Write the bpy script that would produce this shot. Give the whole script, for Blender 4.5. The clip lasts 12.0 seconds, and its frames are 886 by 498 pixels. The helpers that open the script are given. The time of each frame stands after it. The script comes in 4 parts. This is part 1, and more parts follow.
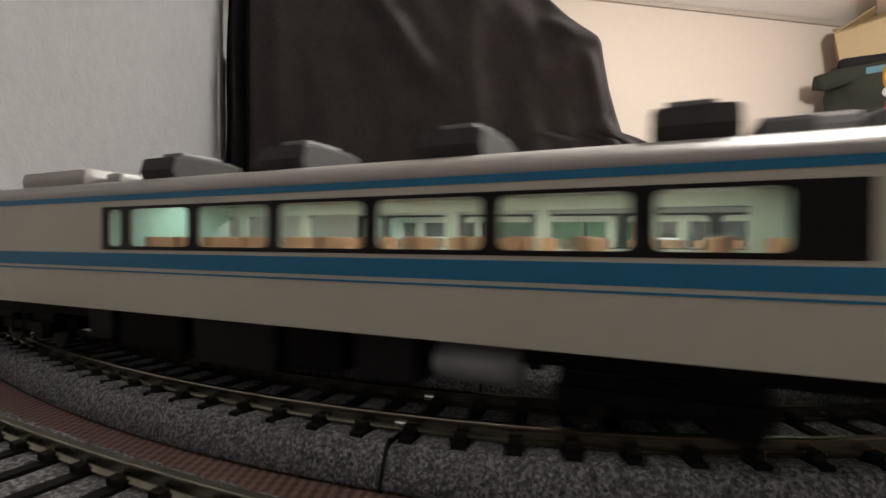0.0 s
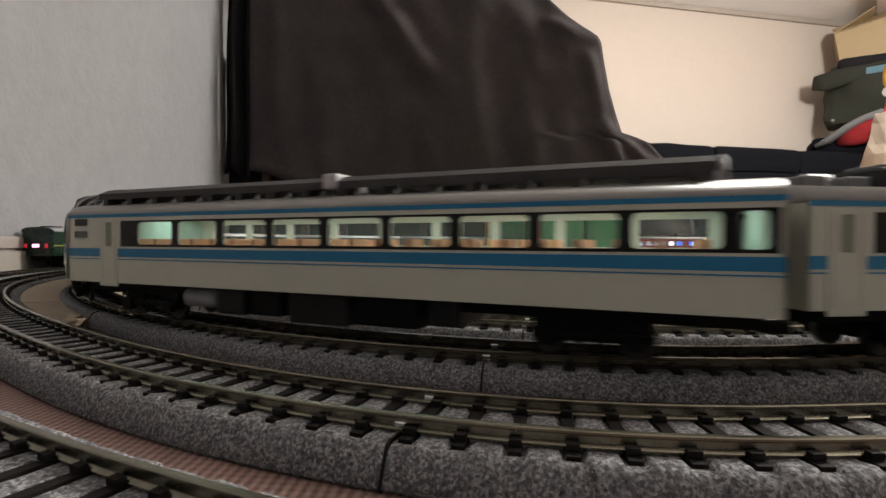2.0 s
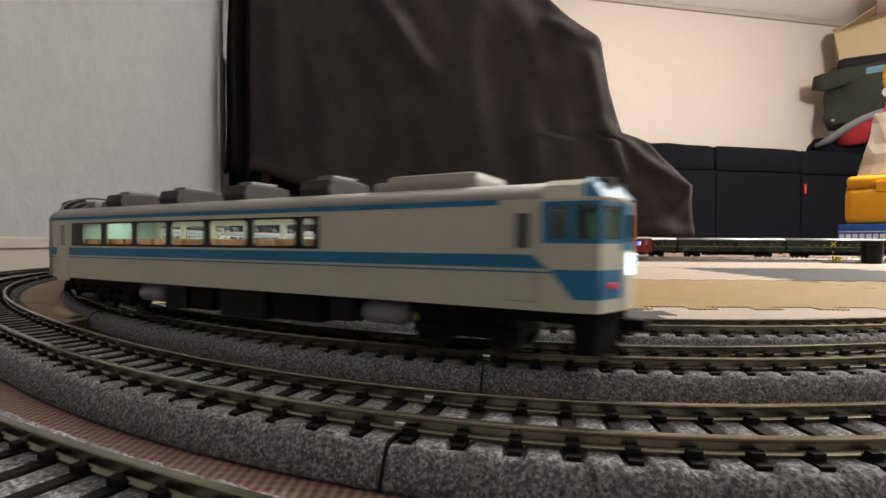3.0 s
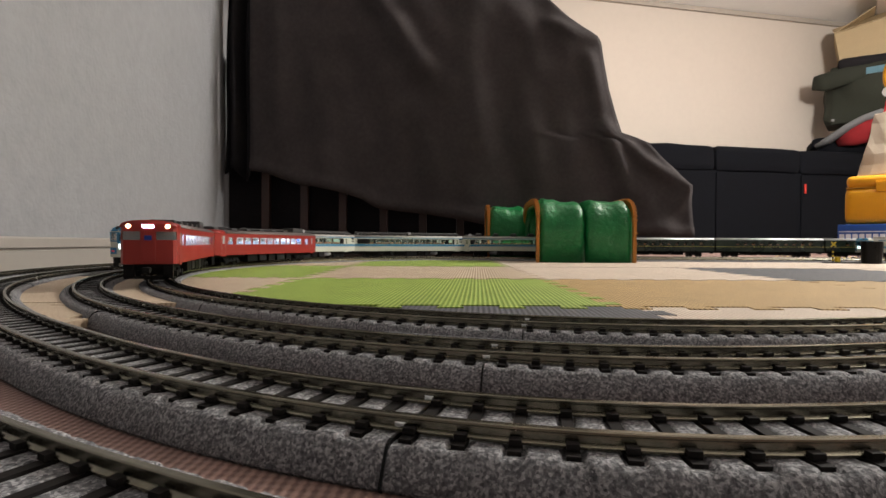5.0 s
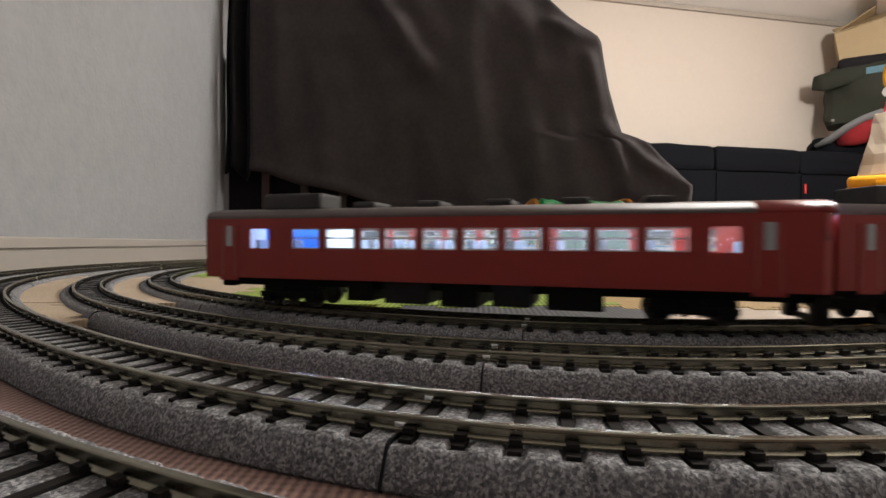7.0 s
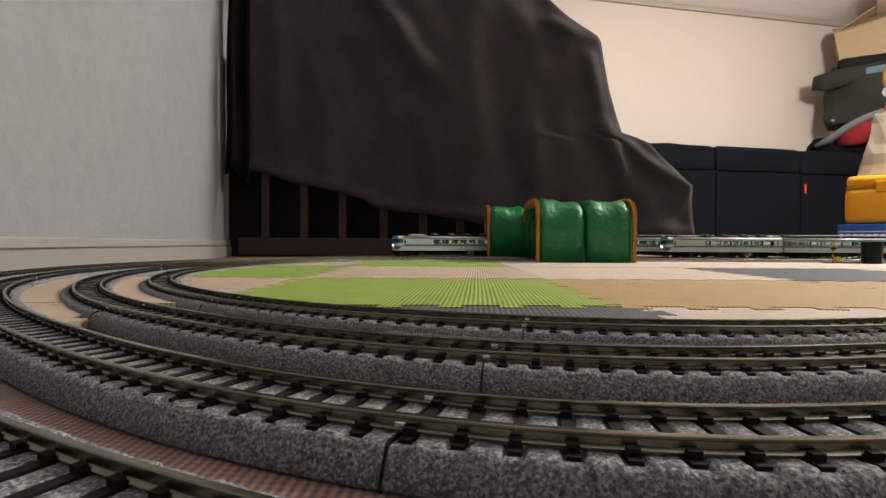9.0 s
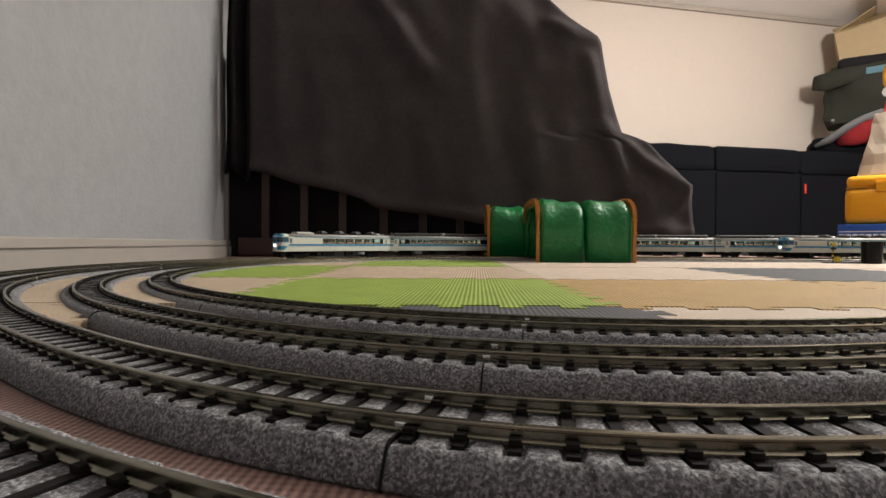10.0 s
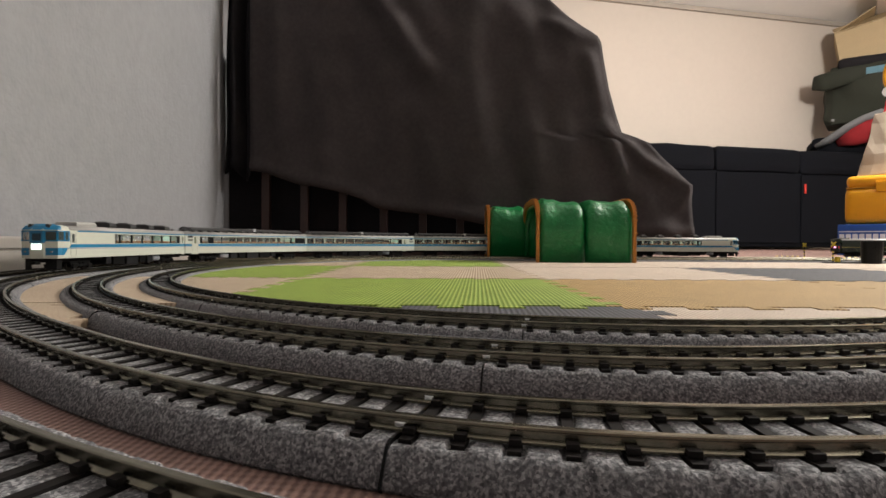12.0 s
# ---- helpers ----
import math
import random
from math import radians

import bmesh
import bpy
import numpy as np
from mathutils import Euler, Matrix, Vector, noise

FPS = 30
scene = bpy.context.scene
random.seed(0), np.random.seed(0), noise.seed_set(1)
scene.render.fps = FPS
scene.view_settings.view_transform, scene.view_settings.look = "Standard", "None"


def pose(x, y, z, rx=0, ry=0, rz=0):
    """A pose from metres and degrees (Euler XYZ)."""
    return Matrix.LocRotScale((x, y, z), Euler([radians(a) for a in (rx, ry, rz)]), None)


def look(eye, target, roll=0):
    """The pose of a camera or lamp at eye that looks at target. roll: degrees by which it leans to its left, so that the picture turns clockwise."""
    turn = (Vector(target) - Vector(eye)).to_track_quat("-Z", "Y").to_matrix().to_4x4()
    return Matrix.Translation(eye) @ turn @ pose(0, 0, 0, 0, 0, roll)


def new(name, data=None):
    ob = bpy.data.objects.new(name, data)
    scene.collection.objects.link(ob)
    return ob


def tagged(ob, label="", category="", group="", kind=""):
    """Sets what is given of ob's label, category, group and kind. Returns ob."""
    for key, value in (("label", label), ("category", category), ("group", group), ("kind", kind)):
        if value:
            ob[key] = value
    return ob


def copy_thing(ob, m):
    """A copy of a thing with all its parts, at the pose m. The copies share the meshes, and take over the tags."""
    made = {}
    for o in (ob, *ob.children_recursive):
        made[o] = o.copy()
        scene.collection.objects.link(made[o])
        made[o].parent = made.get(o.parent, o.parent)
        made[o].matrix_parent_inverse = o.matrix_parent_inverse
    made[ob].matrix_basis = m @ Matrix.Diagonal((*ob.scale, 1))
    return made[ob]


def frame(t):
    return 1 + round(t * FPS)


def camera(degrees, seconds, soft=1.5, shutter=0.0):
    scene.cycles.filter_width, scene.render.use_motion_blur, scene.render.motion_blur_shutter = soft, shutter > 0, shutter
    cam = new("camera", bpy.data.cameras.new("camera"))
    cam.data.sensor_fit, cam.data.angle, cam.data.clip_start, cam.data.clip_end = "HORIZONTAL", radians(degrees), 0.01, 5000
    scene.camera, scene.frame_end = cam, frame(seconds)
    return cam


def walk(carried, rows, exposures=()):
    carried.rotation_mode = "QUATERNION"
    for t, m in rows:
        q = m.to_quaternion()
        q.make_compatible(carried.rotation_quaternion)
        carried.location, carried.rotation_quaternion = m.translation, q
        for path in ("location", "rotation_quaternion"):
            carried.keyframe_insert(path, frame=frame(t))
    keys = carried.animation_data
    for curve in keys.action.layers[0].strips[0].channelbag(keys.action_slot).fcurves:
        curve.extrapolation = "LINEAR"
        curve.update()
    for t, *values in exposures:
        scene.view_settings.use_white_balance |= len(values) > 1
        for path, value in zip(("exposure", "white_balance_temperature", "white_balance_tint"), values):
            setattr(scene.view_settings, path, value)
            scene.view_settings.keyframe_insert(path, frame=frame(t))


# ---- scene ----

# ---- camera ----
RAIL = 0.0105            # top of rail above the floor
EYE = (0.0, 0.0, RAIL + 0.0317)
cam = camera(83.4, 12.0, 1.5, 0.25)
VIEW = look(EYE, (0.0, 1.0, EYE[2] - 0.0115), 0.275)
walk(cam, [(0.0, VIEW), (12.0, VIEW)], [(0.0, 0.94), (3.2, 0.92), (4.8, 0.83), (12.0, 0.82)])

# ---- world and lights ----
world = bpy.data.worlds.new("world")
scene.world = world
world.use_nodes = True
world.node_tree.nodes["Background"].inputs["Color"].default_value = (1.0, 0.93, 0.85, 1)
world.node_tree.nodes["Background"].inputs["Strength"].default_value = 0.05


def ceiling_lamp(place, radius, watts, colour):
    data = bpy.data.lights.new("ceiling_lamp", "POINT")
    data.shadow_soft_size, data.energy, data.color = radius, watts, colour
    ob = new("ceiling_lamp", data)
    ob.location = place
    return ob


ceiling_lamp((2.60, 1.50, 1.72), 0.2, 185, (1.0, 0.965, 0.90))

# ---- material helpers ----
MATS = {}


def mat(name, colour, rough=0.5, metal=0.0, var=0.12, scale=40.0, bump=0.0, bscale=200.0, spec=0.5, coat=0.0,
        glow=None, power=0.0, fine=0.0):
    """A node material: base colour mottled at two scales, with roughness variation and fine relief."""
    if name in MATS:
        return MATS[name]
    m = bpy.data.materials.new(name)
    m.use_nodes = True
    nt = m.node_tree
    b = nt.nodes["Principled BSDF"]
    b.inputs["Roughness"].default_value, b.inputs["Metallic"].default_value = rough, metal
    b.inputs["Specular IOR Level"].default_value = spec
    b.inputs["Coat Weight"].default_value = coat
    co = nt.nodes.new("ShaderNodeTexCoord")
    n1, n2 = nt.nodes.new("ShaderNodeTexNoise"), nt.nodes.new("ShaderNodeTexNoise")
    n1.inputs["Scale"].default_value, n2.inputs["Scale"].default_value = scale, scale * 7
    n1.inputs["Detail"].default_value, n2.inputs["Detail"].default_value = 4, 3
    nt.links.new(co.outputs["Object"], n1.inputs["Vector"])
    nt.links.new(co.outputs["Object"], n2.inputs["Vector"])
    ad = nt.nodes.new("ShaderNodeMath")
    ad.operation = "ADD"
    nt.links.new(n1.outputs["Fac"], ad.inputs[0])
    nt.links.new(n2.outputs["Fac"], ad.inputs[1])
    rp = nt.nodes.new("ShaderNodeValToRGB")
    lo, hi = [max(0, c * (1 - var)) for c in colour], [min(1, c * (1 + var)) for c in colour]
    rp.color_ramp.elements[0].position, rp.color_ramp.elements[1].position = 0.3, 0.7
    rp.color_ramp.elements[0].color, rp.color_ramp.elements[1].color = (*lo, 1), (*hi, 1)
    hf = nt.nodes.new("ShaderNodeMath")
    hf.operation = "MULTIPLY"
    hf.inputs[1].default_value = 0.5
    nt.links.new(ad.outputs[0], hf.inputs[0])
    nt.links.new(hf.outputs[0], rp.inputs["Fac"])
    nt.links.new(rp.outputs["Color"], b.inputs["Base Color"])
    rr = nt.nodes.new("ShaderNodeMapRange")
    rr.inputs["To Min"].default_value, rr.inputs["To Max"].default_value = max(0.02, rough - 0.08), min(1, rough + 0.08)
    nt.links.new(n1.outputs["Fac"], rr.inputs["Value"])
    nt.links.new(rr.outputs["Result"], b.inputs["Roughness"])
    if bump:
        n3 = nt.nodes.new("ShaderNodeTexNoise")
        n3.inputs["Scale"].default_value, n3.inputs["Detail"].default_value = bscale, 5
        nt.links.new(co.outputs["Object"], n3.inputs["Vector"])
        bp = nt.nodes.new("ShaderNodeBump")
        bp.inputs["Strength"].default_value, bp.inputs["Distance"].default_value = bump, 1.0 / bscale
        nt.links.new(n3.outputs["Fac"], bp.inputs["Height"])
        nt.links.new(bp.outputs["Normal"], b.inputs["Normal"])
    if glow:
        b.inputs["Emission Color"].default_value = (*glow, 1)
        b.inputs["Emission Strength"].default_value = power
    MATS[name] = m
    return m


def grit(name, dark, mid, light, scale, rough=0.9, bump=0.6):
    """Granular stone surface: crushed ballast seen close."""
    m = bpy.data.materials.new(name)
    m.use_nodes = True
    nt = m.node_tree
    b = nt.nodes["Principled BSDF"]
    b.inputs["Roughness"].default_value = rough
    b.inputs["Specular IOR Level"].default_value = 0.25
    co = nt.nodes.new("ShaderNodeTexCoord")
    vo, no = nt.nodes.new("ShaderNodeTexVoronoi"), nt.nodes.new("ShaderNodeTexNoise")
    vo.inputs["Scale"].default_value, no.inputs["Scale"].default_value = scale, scale * 0.7
    no.inputs["Detail"].default_value = 6
    nt.links.new(co.outputs["Object"], vo.inputs["Vector"])
    nt.links.new(co.outputs["Object"], no.inputs["Vector"])
    bw = nt.nodes.new("ShaderNodeSeparateColor")
    nt.links.new(vo.outputs["Color"], bw.inputs["Color"])
    mx = nt.nodes.new("ShaderNodeMath")
    mx.operation = "MULTIPLY_ADD"
    mx.inputs[1].default_value = 0.34
    nt.links.new(bw.outputs[0], mx.inputs[0])
    sc = nt.nodes.new("ShaderNodeMath")
    sc.operation = "MULTIPLY"
    sc.inputs[1].default_value = 0.82
    nt.links.new(no.outputs["Fac"], sc.inputs[0])
    nt.links.new(sc.outputs[0], mx.inputs[2])
    rp = nt.nodes.new("ShaderNodeValToRGB")
    e = rp.color_ramp.elements
    e[0].position, e[0].color = 0.25, (*dark, 1)
    e[1].position, e[1].color = 0.85, (*light, 1)
    k = e.new(0.55)
    k.color = (*mid, 1)
    nt.links.new(mx.outputs[0], rp.inputs["Fac"])
    nt.links.new(rp.outputs["Color"], b.inputs["Base Color"])
    bp = nt.nodes.new("ShaderNodeBump")
    bp.inputs["Strength"].default_value, bp.inputs["Distance"].default_value = bump, 0.0006
    nt.links.new(mx.outputs[0], bp.inputs["Height"])
    nt.links.new(bp.outputs["Normal"], b.inputs["Normal"])
    MATS[name] = m
    return m


def ridged(name, colour, pale, period, turn=0.0):
    """Foam play mat with fine moulded ridges; the shade in the grooves is painted into the colour."""
    m = bpy.data.materials.new(name)
    m.use_nodes = True
    nt = m.node_tree
    b = nt.nodes["Principled BSDF"]
    b.inputs["Roughness"].default_value = 0.75
    co = nt.nodes.new("ShaderNodeTexCoord")
    mp = nt.nodes.new("ShaderNodeMapping")
    mp.inputs["Rotation"].default_value = (0, 0, radians(turn))
    nt.links.new(co.outputs["Object"], mp.inputs["Vector"])
    w, w2, n = nt.nodes.new("ShaderNodeTexWave"), nt.nodes.new("ShaderNodeTexWave"), nt.nodes.new("ShaderNodeTexNoise")
    w.bands_direction, w2.bands_direction = "X", "Y"
    for q, s in ((w, 1.0), (w2, 1.0)):
        q.inputs["Scale"].default_value = 0.314 / period
        q.inputs["Distortion"].default_value = 0.6
        q.inputs["Detail Scale"].default_value = 20
        nt.links.new(mp.outputs["Vector"], q.inputs["Vector"])
    n.inputs["Scale"].default_value = 25
    nt.links.new(co.outputs["Object"], n.inputs["Vector"])
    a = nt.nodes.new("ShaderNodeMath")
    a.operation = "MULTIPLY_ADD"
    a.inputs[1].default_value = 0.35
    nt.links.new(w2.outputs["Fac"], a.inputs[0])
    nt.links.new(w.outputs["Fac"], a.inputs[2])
    # shade painted by height: low grooves take colour, ridge tops take pale
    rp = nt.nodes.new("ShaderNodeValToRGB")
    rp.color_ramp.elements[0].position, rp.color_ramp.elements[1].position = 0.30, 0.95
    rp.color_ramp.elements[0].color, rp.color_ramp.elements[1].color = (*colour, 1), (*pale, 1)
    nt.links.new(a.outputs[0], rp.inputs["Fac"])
    mx = nt.nodes.new("ShaderNodeMix")
    mx.data_type, mx.blend_type = "RGBA", "MULTIPLY"
    mx.inputs["Factor"].default_value = 0.35
    nt.links.new(rp.outputs["Color"], mx.inputs["A"])
    nt.links.new(n.outputs["Fac"], mx.inputs["B"])
    nt.links.new(mx.outputs["Result"], b.inputs["Base Color"])
    bp = nt.nodes.new("ShaderNodeBump")
    bp.inputs["Strength"].default_value, bp.inputs["Distance"].default_value = 0.6, 0.0005
    nt.links.new(a.outputs[0], bp.inputs["Height"])
    nt.links.new(bp.outputs["Normal"], b.inputs["Normal"])
    MATS[name] = m
    return m


def glass(name, colour=(0.9, 1.0, 0.97), alpha=0.12, rough=0.03):
    m = bpy.data.materials.new(name)
    m.use_nodes = True
    nt = m.node_tree
    b = nt.nodes["Principled BSDF"]
    b.inputs["Base Color"].default_value = (*colour, 1)
    b.inputs["Roughness"].default_value, b.inputs["Alpha"].default_value = rough, alpha
    b.inputs["IOR"].default_value = 1.45
    MATS[name] = m
    return m


IVORY = mat("ivory_paint", (0.515, 0.525, 0.445), 0.42, var=0.04, scale=30, bump=0.02, bscale=900)
BLUE = mat("blue_stripe", (0.002, 0.162, 0.325), 0.50, var=0.06)
BLACK = mat("black_band", (0.004, 0.004, 0.0045), 0.3, var=0.1, spec=0.2)
ROOFGREY = mat("grey_roof", (0.36, 0.35, 0.33), 0.38, var=0.06, scale=30, bump=0.03, bscale=600)
DARKGREY = mat("dark_grey_plastic", (0.040, 0.039, 0.040), 0.6, var=0.2, spec=0.3, bump=0.05, bscale=500)
MIDGREY = mat("mid_grey_plastic", (0.16, 0.16, 0.165), 0.5, var=0.1)
UNDER = mat("underframe_black", (0.0035, 0.0033, 0.0033), 0.6, var=0.2, spec=0.12, bump=0.05, bscale=500)
UNDERGREY = mat("underfloor_grey", (0.010, 0.010, 0.011), 0.55, var=0.2, spec=0.2)
TANKDARK = mat("underfloor_tank", (0.25, 0.26, 0.28), 0.42, var=0.1)
TANK = mat("tank_grey", (0.42, 0.42, 0.43), 0.4, var=0.06)
WHEEL = mat("dark_wheel", (0.03, 0.028, 0.026), 0.45, 0.6, var=0.2)
RED = mat("dark_red_paint", (0.240, 0.013, 0.008), 0.42, var=0.05, scale=30)
REDROOF = mat("red_car_roof", (0.10, 0.078, 0.074), 0.5, var=0.15)
GREENCAR = mat("dark_green_paint", (0.008, 0.022, 0.013), 0.28, var=0.1)
YELLOWLINE = mat("yellow_line", (0.55, 0.48, 0.10), 0.4)
SILVER = mat("silver_roof", (0.48, 0.49, 0.50), 0.35, 0.3, var=0.06)
SEAT = mat("seat_brown", (0.42, 0.20, 0.10), 0.7, var=0.15)
SEATBLUE = mat("seat_blue", (0.22, 0.27, 0.38), 0.7, var=0.15)
INNER = mat("interior_wall", (0.42, 0.56, 0.49), 0.6)
DIM = mat("interior_dim", (0.25, 0.20, 0.15), 0.6)
# opaque pale grey paints cabin light into windows on a solid door
PALEGLASS = mat("painted_lit_door_glass", (0.34, 0.36, 0.37), 0.15, var=0.15, scale=300)
SEAM = mat("panel_seam", (0.22, 0.22, 0.18), 0.5)
# grey-green tint stands in for the light inside the cab
CABGLASS = glass("cab_light_tint_glass", (0.15, 0.19, 0.19), 0.22, 0.05)
DOORGLASS = mat("door_glass", (0.19, 0.205, 0.15), 0.12, var=0.2, scale=300)
PANE = glass("window_glass", (0.9, 1.0, 0.97), 0.03)
PANEHAZY = glass("hazy_window_glass", (0.85, 0.93, 1.0), 0.08)
PANEDARK = glass("cab_glass", (0.03, 0.05, 0.06), 0.75, 0.05)
STRIPLIGHT = mat("cabin_light", (0.9, 0.95, 0.9), 0.4, glow=(0.80, 1.0, 0.88), power=3.2)
STRIPWHITE = mat("cabin_light_white", (0.9, 0.95, 1.0), 0.4, glow=(0.85, 0.93, 1.0), power=13.0)
STRIPWARM = mat("cabin_light_warm", (1, 0.7, 0.3), 0.4, glow=(1.0, 0.55, 0.16), power=0.8)
HEADSIGN = mat("lit_head_sign", (0.9, 0.95, 0.95), 0.4, glow=(0.82, 1.0, 0.97), power=1.3)
HEADLAMP = mat("lit_headlamp", (1, 0.8, 0.5), 0.3, glow=(1.0, 0.74, 0.42), power=4.0)
SIGNBAR = mat("sign_bar", (0.20, 0.42, 0.55), 0.4, glow=(0.25, 0.62, 0.80), power=0.5)
ROLLSIGN = mat("lit_roll_sign", (0.95, 0.9, 1), 0.3, glow=(0.78, 0.60, 1.0), power=6.0)
TAILRED = mat("lit_tail_lamp", (1, 0.1, 0.1), 0.3, glow=(1.0, 0.02, 0.08), power=0.12)
TAILPINK = mat("lit_tail_sign", (1, 0.5, 0.8), 0.3, glow=(1.0, 0.32, 0.62), power=1.6)
SHINE = mat("bright_joiner", (0.85, 0.87, 0.84), 0.14, 1.0, var=0.05)
RAILM = mat("rail_nickel", (0.24, 0.222, 0.172), 0.24, 0.92, var=0.2, scale=60)
TIE = mat("sleeper_plastic", (0.013, 0.011, 0.0105), 0.75, var=0.3, scale=200, spec=0.12)
BALLAST = grit("ballast", (0.034, 0.034, 0.037), (0.140, 0.139, 0.147), (0.39, 0.385, 0.39), 1900)
WALLPAPER = mat("embossed_wallpaper", (0.243, 0.243, 0.253), 0.85, var=0.10, scale=7, bump=0.2, bscale=130)
CREAM = mat("cream_wallpaper", (0.61, 0.535, 0.465), 0.85, var=0.025, scale=3, bump=0.12, bscale=130)
BASEM = mat("baseboard_vinyl", (0.295, 0.268, 0.240), 0.5, var=0.04, scale=8)
CEIL = mat("ceiling_white", (0.90, 0.89, 0.87), 0.9, var=0.02, scale=4)
CLOTH = mat("dark_fleece", (0.051, 0.0432, 0.0440), 0.95, var=0.22, scale=14, bump=0.35, bscale=420, spec=0.15)
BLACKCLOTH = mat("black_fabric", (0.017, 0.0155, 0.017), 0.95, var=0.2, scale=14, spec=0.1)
BEDWOOD = mat("dark_red_wood", (0.035, 0.014, 0.010), 0.45, var=0.25, scale=20)
NAVY = mat("navy_sofa_fabric", (0.0042, 0.0046, 0.0068), 0.9, var=0.3, scale=12, bump=0.4, bscale=300, spec=0.12)
VINYL = mat("green_vinyl", (0.002, 0.150, 0.036), 0.34, var=0.12, scale=35, bump=0.4, bscale=120, coat=0.08)
ORANGE = mat("orange_trim", (0.42, 0.16, 0.02), 0.5, var=0.12)
YELLOWBOX = mat("yellow_plastic", (0.72, 0.33, 0.004), 0.3, var=0.05)
BLUEBOX = mat("blue_card", (0.012, 0.075, 0.33), 0.4, var=0.08)
WHITEINK = mat("white_print", (0.62, 0.66, 0.72), 0.5)
PAPER = mat("paper_bag", (0.42, 0.345, 0.265), 0.8, var=0.06, scale=20)
CARD = mat("cardboard", (0.40, 0.295, 0.165), 0.75, var=0.06, scale=15)
OLIVE = mat("olive_canvas", (0.019, 0.021, 0.013), 0.9, var=0.2, scale=20, bump=0.3, bscale=300)
GREYKNIT = mat("grey_jersey", (0.15, 0.15, 0.155), 0.95, var=0.12, scale=40)
REDCLOTH = mat("red_cotton", (0.24, 0.008, 0.012), 0.9, var=0.12)
WHITEPL = mat("white_plastic", (0.75, 0.76, 0.78), 0.4)


# ---- mesh helpers ----
def mesh_of(bm, name, material, smooth=False):
    me = bpy.data.meshes.new(name)
    bmesh.ops.recalc_face_normals(bm, faces=bm.faces)
    bm.to_mesh(me)
    bm.free()
    me.materials.append(material)
    if smooth:
        for p in me.polygons:
            p.use_smooth = True
    return me


def part(name, bm, material, parent, label="", smooth=False):
    ob = new(name, mesh_of(bm, name, material, smooth))
    ob.parent = parent
    if label:
        tagged(ob, label)
    return ob


def thing(name, label, category, group="", kind="", m=None):
    ob = new(name)
    ob.empty_display_size = 0.02
    tagged(ob, label, category, group, kind)
    if m is not None:
        ob.matrix_world = m
    return ob


def box(bm, x0, x1, y0, y1, z0, z1, bevel=0.0, m=None):
    r = bmesh.ops.create_cube(bm, size=1.0)
    v = r["verts"]
    t = Matrix.Translation(((x0 + x1) / 2, (y0 + y1) / 2, (z0 + z1) / 2)) @ Matrix.Diagonal((x1 - x0, y1 - y0, z1 - z0, 1))
    bmesh.ops.transform(bm, matrix=(m @ t) if m is not None else t, verts=v)
    if bevel:
        es = list({e for q in v for e in q.link_edges})
        bmesh.ops.bevel(bm, geom=es, offset=bevel, segments=2, affect="EDGES", profile=0.6)
    return bm


def one_box(*a, **k):
    return box(bmesh.new(), *a, **k)


def rod(bm, a, b, r, n=10, r2=None):
    a, b = Vector(a), Vector(b)
    d = b - a
    q = bmesh.ops.create_cone(bm, cap_ends=True, segments=n, radius1=r, radius2=r if r2 is None else r2, depth=d.length)
    t = Matrix.Translation((a + b) / 2) @ d.to_track_quat("Z", "Y").to_matrix().to_4x4()
    bmesh.ops.transform(bm, matrix=t, verts=q["verts"])
    return bm


def sweep(bm, profile, stations, closed=False, caps=True):
    """Skins a closed profile of (side, up) points along stations of (place, side direction)."""
    rings = []
    for p, s in stations:
        rings.append([bm.verts.new((p[0] + s[0] * a, p[1] + s[1] * a, p[2] + z)) for a, z in profile])
    n = len(profile)
    pairs = list(zip(rings, rings[1:])) + ([(rings[-1], rings[0])] if closed else [])
    for a, b in pairs:
        for i in range(n):
            bm.faces.new((a[i], a[(i + 1) % n], b[(i + 1) % n], b[i]))
    if caps and not closed:
        bm.faces.new(rings[0][::-1])
        bm.faces.new(rings[-1])
    return bm


def prism(bm, outline, axis, lo, hi):
    """Extrudes a closed 2D outline along x, y or z."""
    def at(u, v, w):
        return (w, u, v) if axis == "x" else (u, w, v) if axis == "y" else (u, v, w)
    a = [bm.verts.new(at(u, v, lo)) for u, v in outline]
    b = [bm.verts.new(at(u, v, hi)) for u, v in outline]
    n = len(outline)
    for i in range(n):
        bm.faces.new((a[i], a[(i + 1) % n], b[(i + 1) % n], b[i]))
    bm.faces.new(a[::-1])
    bm.faces.new(b)
    return bm


def ramp(x, pts):
    for (a, p), (b, q) in zip(pts, pts[1:]):
        if x <= b:
            f = (x - a) / (b - a)
            f = max(0, min(1, f))
            return p + (q - p) * f
    return pts[-1][1]


# ---- the four loops of track ----
TILT = -0.0398
NORTH = Vector((-math.sin(TILT), math.cos(TILT)))
EAST = Vector((math.cos(TILT), math.sin(TILT)))
LOOPS = {"d": (0.1604, 0.6658, 0.4694), "c": (0.1750, 0.6622, 0.5279), "b": (0.1938, 0.6570, 0.5885), "a": (0.1996, 0.6587, 0.6445)}
